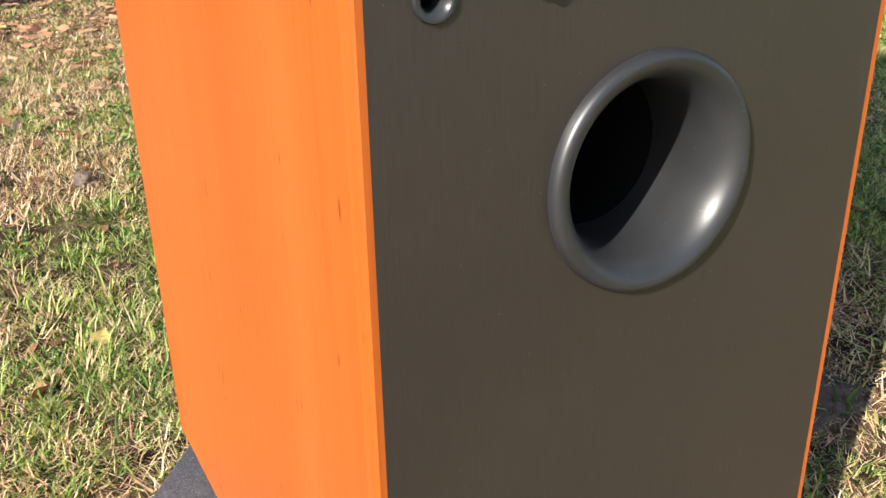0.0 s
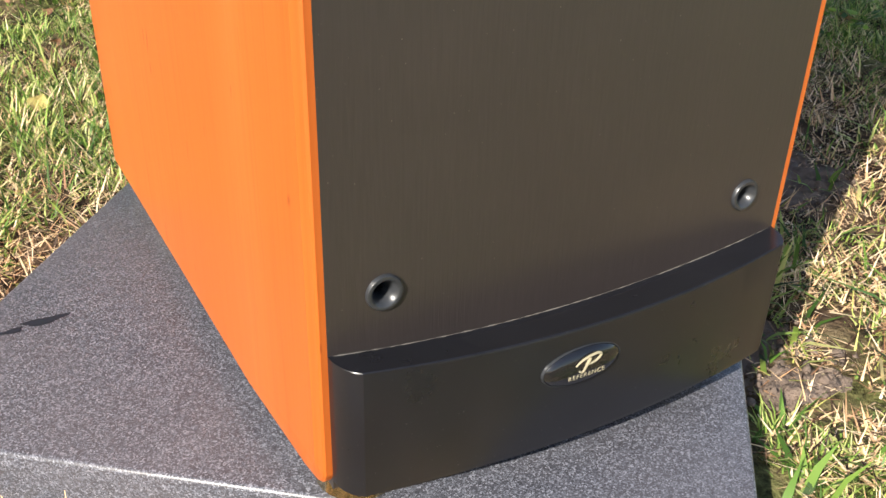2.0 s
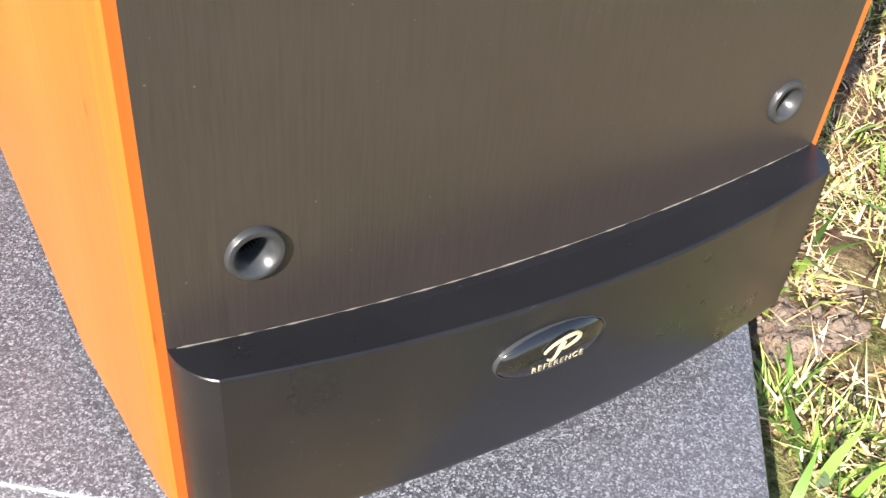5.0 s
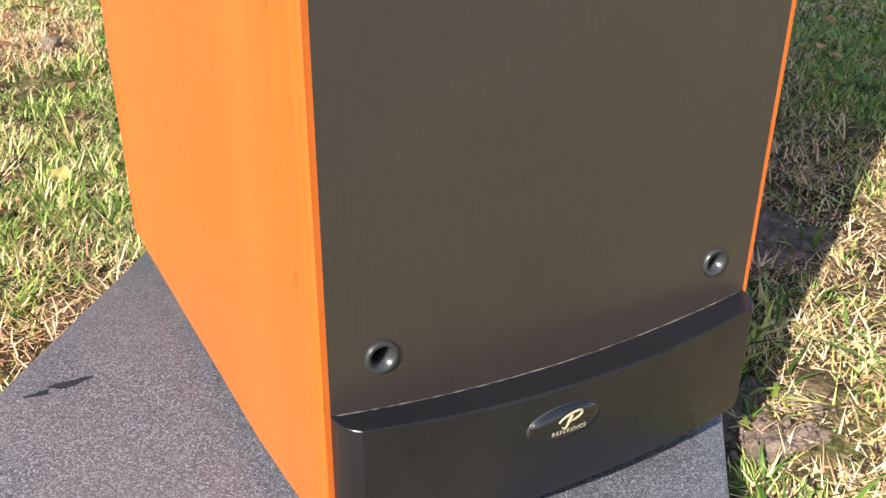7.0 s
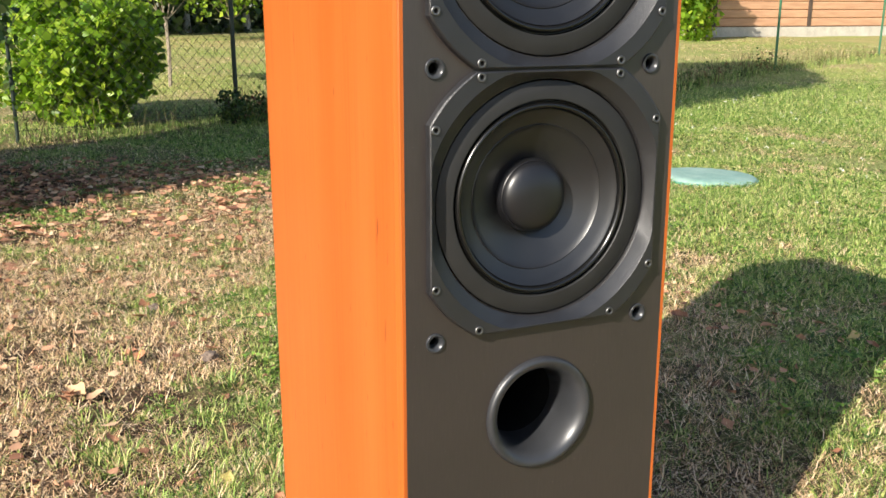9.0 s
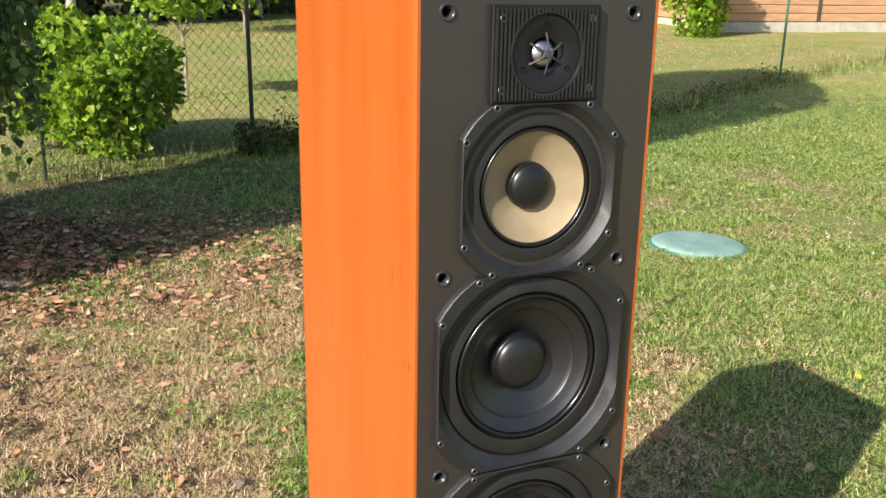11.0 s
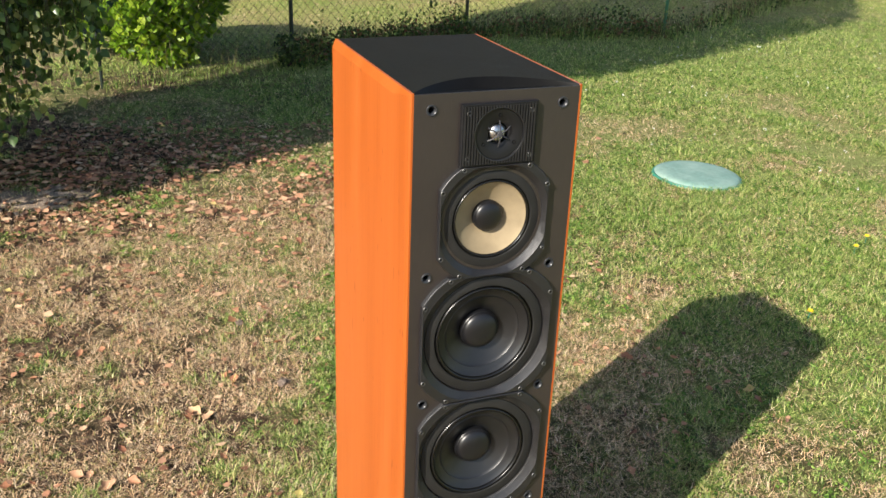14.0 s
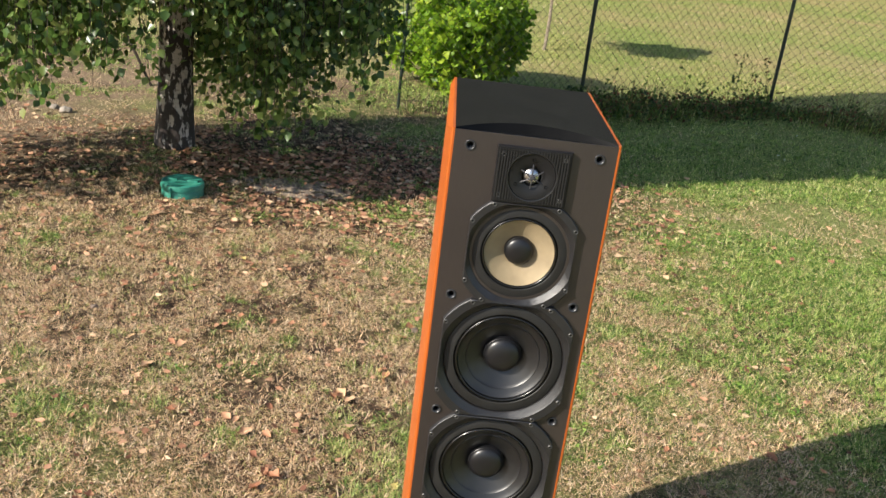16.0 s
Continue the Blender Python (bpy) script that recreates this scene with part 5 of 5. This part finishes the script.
    # small separate tussocks over the dry part, and weeds in the birch's shade
    for k in range(260):
        cx, cy = rng.uniform(-2.2, 0.9), rng.uniform(0.7, 2.5)
        n = int(rng.integers(4, 13))
        tx.append(cx + rng.normal(0, 0.022, n)); ty.append(cy + rng.normal(0, 0.018, n)); th.append(np.full(n, rng.uniform(0.022, 0.040)))
    for k in range(120):
        cx, cy = rng.uniform(-1.7, 0.6), rng.uniform(2.6, 4.1)
        n = int(rng.integers(5, 14))
        tx.append(cx + rng.normal(0, 0.05, n)); ty.append(cy + rng.normal(0, 0.03, n)); th.append(np.full(n, rng.uniform(0.03, 0.05)))
    cat = np.concatenate
    tx, ty, th = cat(tx), cat(ty), cat(th)
    k = ~covered(tx, ty) & ~bare_soil(tx, ty)
    near_g.append(tussocks(rng, tx[k], ty[k], 16, 0.014, th[k] * 0.72, 0.0018))
    for sets, name, mat, label, simple in ((near_g, "green_grass", GRASS, "short green lawn grass in tussocks", False), (mid_g, "green_grass", GRASS, "short green grass across the wider lawn", True), (far_g, "green_grass", MEADOW, "green meadow grass beyond the fence", True), (dry, "dry_grass", STRAW, "dry straw-coloured lawn thatch", True)):
        px, py, hh, ww, bb, aa = (cat([s[i] for s in sets]) for i in range(6))
        blades(name, px, py, hh, ww, np.minimum(bb, 1.12), mat, rng, label, aa, simple)
    # long broad blades in loose tufts beside the slab
    tx, ty = np.array(((0.255, 0.102), (0.306, 0.129), (0.196, 0.060), (0.168, 0.034), (0.247, 0.092), (0.290, 0.110), (0.222, 0.086), (0.180, 0.065), (0.128, -0.028), (0.095, -0.062), (0.335, 0.140), (0.210, 0.105),
                       (0.425, 0.168), (0.362, 0.013), (0.305, -0.005), (0.250, -0.03), (0.150, -0.075), (0.40, 0.06), (0.52, 0.20))).T
    q = tussocks(rng, np.repeat(tx, 3) + rng.normal(0, 0.014, 3 * len(tx)), np.repeat(ty, 3) + rng.normal(0, 0.014, 3 * len(tx)), 5, 0.012, np.full(3 * len(tx), 0.042), 0.0040)
    blades("grass_tuft", q[0], q[1], q[2], q[3], np.clip(q[4], 0.5, 1.05), GRASS, rng, "long broad-bladed green grass tufts beside the slab", q[5])


grow()


def fence_grass():
    """Tall seeding grass and thin stems along the fence, where nothing mows."""
    rng = np.random.default_rng(62)
    for name, mat, label, n, lo, hi, w in (("tall_grass", GRASS, "tall unmown green grass along the wire fence", 5200, 0.03, 0.15, 0.0042), ("tall_stems", BROWN_STEM, "thin dry weed stems along the wire fence", 2200, 0.10, 0.36, 0.0034)):
        xs, ys, hs = [], [], []
        for (ax, ay, _, _), (bx, by, _, _), share in zip(POSTS, POSTS[1:], (0.04, 0.26, 0.26, 0.24, 0.20)):
            m = int(n * share)
            t = rng.uniform(0, 1, m)
            px, py = ax + (bx - ax) * t, ay + (by - ay) * t + rng.normal(-0.02, 0.11, m)
            tall = np.clip(vnoise(px, py, 2.3, 14) * 1.3 - 0.1, 0.12, 1)
            xs.append(px), ys.append(py), hs.append((lo + (hi - lo) * tall) * rng.uniform(0.5, 1.1, m))
        x, y, h = (np.concatenate(v) for v in (xs, ys, hs))
        blades(name, x, y, h, w * rng.uniform(0.6, 1.3, len(x)), rng.uniform(0.1, 0.6, len(x)), mat, rng, label)


fence_grass()


def lawn_weeds():
    """Flat rosettes of broad weed leaves among the green grass."""
    rng = np.random.default_rng(63)
    cs = []
    x, y = scatter(rng, 5200, -1.8, 4.2, 0.2, 4.6)
    keep = patchiness(x, y) + rng.normal(0, 0.05, len(x)) > 0.57
    for cx, cy in zip(x[keep], y[keep]):
        m = int(rng.integers(6, 13))
        a, q = rng.uniform(0, 2 * math.pi, m), rng.uniform(0.002, 0.022, m)
        px, py = cx + q * np.cos(a), cy + q * np.sin(a)
        cs.append(np.stack([px, py, ground_z(px, py) + rng.uniform(0.008, 0.026, m)], 1))
    c = np.concatenate(cs)
    c = c[~covered(c[:, 0], c[:, 1])]
    v, idx, sizes = leaf_cards(c, 0.0125, rng, aspect=0.55, spread=0.5)
    v = v.reshape(-1, 7, 3)
    v[:, :, 2] = c[:, None, 2] + (v[:, :, 2] - c[:, None, 2]) * 0.5
    tagged(new("lawn_weeds", raw_mesh("lawn_weeds", v.reshape(-1, 3), idx, sizes, WEED_LEAF)), "low broad-leaved green weeds in the lawn", "weeds", kind="stuff")


lawn_weeds()


# ---- fallen leaves ----
def leaf_meshes():
    out = []
    rng = random.Random(4)
    for k in range(6):
        bm = bmesh.new()
        n = 9
        curl = rng.uniform(0.3, 1.0)
        rows = []
        for i in range(n):
            f = i / (n - 1)
            w = 0.36 * math.sin(math.pi * min(1, f * 0.93 + 0.06)) ** 1.25 * (1 + 0.25 * math.sin(9 * f + k)) + 0.01
            zc = curl * (f - 0.45) ** 2
            rows.append([bm.verts.new((sx * w, f - 0.5, zc + (abs(sx) ** 2) * w * curl * 1.1 * (1 + 0.4 * math.sin(7 * f + k * sx)))) for sx in (-1, -0.5, 0, 0.5, 1)])
        for a, b in zip(rows, rows[1:]):
            for i in range(4):
                bm.faces.new((a[i], a[i + 1], b[i + 1], b[i]))
        box(bm, -0.008, 0.008, -0.72, -0.49, curl * 0.2, curl * 0.2 + 0.012)
        out.append(mesh_of(bm, FALLEN, 60))
    return out


def fall():
    rng = random.Random(8)
    meshes = leaf_meshes()
    spots = [(-0.345, 1.02), (-0.302, 0.992), (0.18, 2.07), (-0.16, 1.50), (-0.147, 0.641), (-0.274, 0.391), (-0.288, 0.231), (0.895, 0.925), (-0.33, 1.02), (-0.90, 1.06), (0.20, 2.0), (0.32, 0.44), (0.45, 0.62), (1.02, 0.80), (1.13, 0.66), (0.70, 0.30), (0.62, 0.45), (-0.45, 0.62), (-0.62, 0.85)]
    while len(spots) < 280:
        x, y = rng.uniform(-1.9, 1.4), rng.uniform(0.35, 3.3)
        if rng.random() < 0.25 + 0.75 * (x < 0.25) and not bool(covered(np.float64(x), np.float64(y))):
            spots.append((x, y))
    for i, (x, y) in enumerate(spots):
        s = rng.uniform(0.016, 0.032) * (1.35 if i < 21 else 1)
        z = float(ground_z(np.float64(x), np.float64(y))) + 0.010
        ob = new("fallen_leaf", meshes[i % 6])
        ob.matrix_world = pose(x, y, z, rng.uniform(-25, 25), rng.uniform(-25, 25), rng.uniform(0, 360)) @ Matrix.Diagonal((s, s * rng.uniform(0.9, 1.25), s, 1))
        tagged(ob, "curled dry brown leaf fallen on the lawn", "leaf", "fallen leaves")
    r = np.random.default_rng(9)
    n = 7400
    x, y = r.normal(-0.68, 0.80, n), r.normal(3.05, 0.46, n)
    some = (r.uniform(0, 1, n) < np.clip(2.6 * vnoise(x, y, 3.1, 21) - 0.55, 0.12, 1) * np.clip((3.95 - y) / 0.35, 0, 1)) & (np.hypot((x + 0.78) / 0.34, (y - 2.78) / 0.17) > r.uniform(0.6, 1.1, n))
    x, y = x[some], y[some]
    x2, y2 = r.uniform(-3, 1.2, 3200), r.uniform(0.5, 3.6, 3200)
    x, y = np.concatenate([x, x2]), np.concatenate([y, y2])
    k = ~covered(x, y)
    x, y = x[k], y[k]
    c = np.stack([x, y, ground_z(x, y) + 0.006 + r.uniform(0, 0.012, len(x))], 1)
    v, idx, sizes = leaf_cards(c, np.where(np.arange(len(c)) < len(c) - len(x2), 0.030, 0.020), r, aspect=0.7, spread=0.6)
    v = v.reshape(-1, 7, 3)
    v[:, :, 2] = c[:, None, 2] + (v[:, :, 2] - c[:, None, 2]) * 0.35
    ob = new("leaf_litter", raw_mesh("leaf_litter", v.reshape(-1, 3), idx, sizes, LITTER))
    tagged(ob, "scattered brown fallen birch leaves under the tree", "leaves", kind="stuff")


fall()


# ---- small flowers ----
def flower(x, y):
    z = float(ground_z(np.float64(x), np.float64(y)))
    r = root("dandelion", (x, y, z))
    tagged(r, "small yellow dandelion in the lawn", "flower", "dandelions")
    part("stalk", tube(bmesh.new(), [Vector((x, y, z - 0.01)), Vector((x + 0.004, y, z + 0.035))], [0.0012, 0.001], 5), TEAL, r)
    bm = bmesh.new()
    for i in range(14):
        m = Matrix.Translation((x + 0.004, y, z + 0.036)) @ Matrix.Rotation(i * 2.4, 4, 'Z') @ Matrix.Rotation(radians(-12 - 3 * i), 4, 'Y')
        bm.faces.new([bm.verts.new(m @ Vector(p)) for p in ((0, -0.0015, 0), (0.010, -0.003, 0.001), (0.013, 0, 0.0005), (0.010, 0.003, 0.001), (0, 0.0015, 0))])
    part("petals", bm, FLOWER, r, "", 0)


for p in ((1.604, 0.972), (2.147, 1.348), (2.266, 1.417), (2.408, 1.448), (2.354, 1.361)):
    flower(*p)


def clover():
    """White clover heads dotted over the green lawn."""
    rng = np.random.default_rng(17)
    x, y = scatter(rng, 130, 2.0, 6.5, 1.4, 5.2)
    c = np.stack([x, y, ground_z(x, y) + 0.018], 1)
    c = np.repeat(c, 6, 0) + rng.normal(0, 0.003, (len(x) * 6, 3))
    v, idx, sizes = leaf_cards(c, 0.0065, rng, aspect=0.8)
    tagged(new("clover_flowers", raw_mesh("clover_flowers", v, idx, sizes, CLOVER)), "small white clover heads dotted over the lawn", "flowers", kind="stuff")


clover()


# ---- odds and ends behind the birch ----
def stake(x, y, dx, dz):
    z = float(ground_z(np.float64(x), np.float64(y)))
    bm = tube(bmesh.new(), [Vector((x, y, z - 0.05)), Vector((x + dx * 0.5, y, z + dz * 0.5)), Vector((x + dx, y + 0.02, z + dz))], [0.009, 0.008, 0.007], 7)
    tagged(part("leaning_stake", bm, DARK_BARK), "thin dark stake leaning behind the birch", "stake", "leaning stakes")


stake(-2.60, 4.25, 0.47, 0.85)
stake(-1.93, 4.48, -0.45, 0.80)


def pale_stone(x, y, s, seed):
    z = float(ground_z(np.float64(x), np.float64(y)))
    bm = bmesh.new()
    bmesh.ops.create_icosphere(bm, subdivisions=3, radius=1)
    for v in bm.verts:
        v.co *= 1 + 0.35 * noise.noise(v.co * 1.3 + Vector((seed, 0, 0)))
        v.co = Vector((x + v.co.x * s, y + v.co.y * s * 0.8, z + s * 0.35 + v.co.z * s * 0.6))
    tagged(part("stone", bm, STONE), "pale rounded stone lying behind the birch", "stone", "pale stones")


pale_stone(-2.17, 3.66, 0.034, 1)
pale_stone(-2.25, 3.71, 0.025, 5)


def earth_patch(x, y, rx, ry, mat, label, seed, crumbs=260):
    """Bare crumbly earth with a ragged edge, crumbs and bits of straw lying on it."""
    rng = np.random.default_rng(seed)
    n = 61
    u, w = np.meshgrid(np.linspace(-1, 1, n), np.linspace(-1, 1, n))
    px, py = x + rx * u, y + ry * w
    edge = np.clip(1 - (u ** 2 + w ** 2) - 1.5 * (vnoise(px, py, 26.0, 6) - 0.4), -1, 1)
    lump = 0.004 * vnoise(px, py, 90.0, 4) + 0.004 * vnoise(px, py, 210.0, 5)
    pz = ground_z(px, py) - 0.009 + 0.010 * np.clip(edge * 2.2, -3, 1) + lump + rng.normal(0, 0.0009, px.shape)
    i = np.arange(n * n).reshape(n, n)
    q = np.stack([i[:-1, :-1], i[:-1, 1:], i[1:, 1:], i[1:, :-1]], -1).reshape(-1, 4)
    v = np.stack([px.ravel(), py.ravel(), pz.ravel()], 1)
    # each crumb is a small crooked octahedron
    r, t = np.sqrt(rng.uniform(0, 1, crumbs)) * 1.05, rng.uniform(0, 2 * math.pi, crumbs)
    cx, cy = x + rx * r * np.cos(t), y + ry * r * np.sin(t)
    size = 0.0022 * rng.lognormal(0, 0.45, crumbs) * (rx / 0.12) ** 0.5
    octa = np.array([(1, 0, 0), (0, 1, 0), (-1, 0, 0), (0, -1, 0), (0, 0, 0.8), (0, 0, -0.6)])
    cv = octa[None] * size[:, None, None] * rng.uniform(0.6, 1.4, (crumbs, 6, 1)) + np.stack([cx, cy, ground_z(cx, cy) + 0.004], 1)[:, None]
    tri = np.array([(0, 1, 4), (1, 2, 4), (2, 3, 4), (3, 0, 4), (1, 0, 5), (2, 1, 5), (3, 2, 5), (0, 3, 5)]).ravel()
    v = np.concatenate([v, cv.reshape(-1, 3)])
    corners = np.concatenate([q.ravel(), (n * n + (np.arange(crumbs) * 6)[:, None] + tri).ravel()])
    sizes = np.concatenate([np.full(len(q), 4), np.full(crumbs * 8, 3)])
    tagged(new("bare_earth", raw_mesh("bare_earth", v, corners, sizes, mat, True)), label, "earth", kind="stuff")


def chaff(x, y, rx, ry, n, seed):
    """Bits of dry straw strewn over bare earth."""
    rng = np.random.default_rng(seed)
    px, py = x + rx * rng.normal(0, 0.5, n), y + ry * rng.normal(0, 0.5, n)
    k = ~covered(px, py) & ((rx > 0.12) | ~bare_soil(px, py)) & ~((y < 0) & bare_soil(px, py))
    px, py = px[k], py[k]
    ob = blades("straw_bits", px, py, rng.uniform(0.004, 0.013, len(px)), rng.uniform(0.0010, 0.0022, len(px)), np.full(len(px), 1.1), STRAW, rng, "dry straw bits strewn over bare earth")
    ob.location.z = 0.005


earth_patch(0.372, 0.222, 0.092, 0.070, EARTH, "dark crumbly bare earth patch beside the slab", 23)
earth_patch(0.180, 0.034, 0.062, 0.046, EARTH, "dark crumbly earth along the edge of the slab", 26)
chaff(0.41, 0.205, 0.14, 0.08, 1100, 33)
chaff(0.180, 0.034, 0.07, 0.05, 160, 34)
chaff(0.29, -0.06, 0.16, 0.12, 3600, 35)
chaff(0.555, 0.095, 0.10, 0.06, 700, 36)
earth_patch(0.555, 0.095, 0.075, 0.045, PALE_EARTH, "pale dry bare earth in the lawn", 25)
earth_patch(-0.78, 2.80, 0.29, 0.15, PALE_EARTH, "pale dusty bare earth under the birch", 24)


def clod(x, y, s, seed):
    z = float(ground_z(np.float64(x), np.float64(y)))
    bm = bmesh.new()
    bmesh.ops.create_icosphere(bm, subdivisions=3, radius=1)
    for v in bm.verts:
        v.co *= 1 + 0.5 * noise.noise(v.co * 1.6 + Vector((seed, 0, 0))) + 0.22 * noise.noise(v.co * 6 + Vector((0, seed, 0)))
        v.co = Vector((x + v.co.x * s, y + v.co.y * s * 0.8, z + s * 0.5 + v.co.z * s * 0.7))
    tagged(part("earth_clod", bm, EARTH), "small dark clod of earth on the lawn", "clod", "earth clods")


for k, (x, y) in enumerate(((-0.395, 1.545), (-0.14, 1.48), (-0.088, 1.085), (-0.83, 1.63), (-1.17, 1.38), (0.327, 1.76), (-0.98, 2.13))):
    clod(x, y, 0.010 + 0.003 * (k % 3), k * 3.1)


def post_vine():
    """Leaves wound round the end post of the fence."""
    rng = np.random.default_rng(71)
    n = 130
    x, y = -0.40 + rng.normal(0, 0.024, n), 4.58 + rng.normal(0, 0.024, n)
    c = np.stack([x, y, ground_z(x, y) + rng.uniform(0.12, 1.12, n)], 1)
    v, idx, sizes = leaf_cards(c, 0.032, rng, aspect=0.7, hang=0.6)
    tagged(new("vine_leaves", raw_mesh("vine_leaves", v, idx, sizes, BIRCH_LEAF)), "dark green leaves wound round a fence post", "vine", kind="stuff")


post_vine()
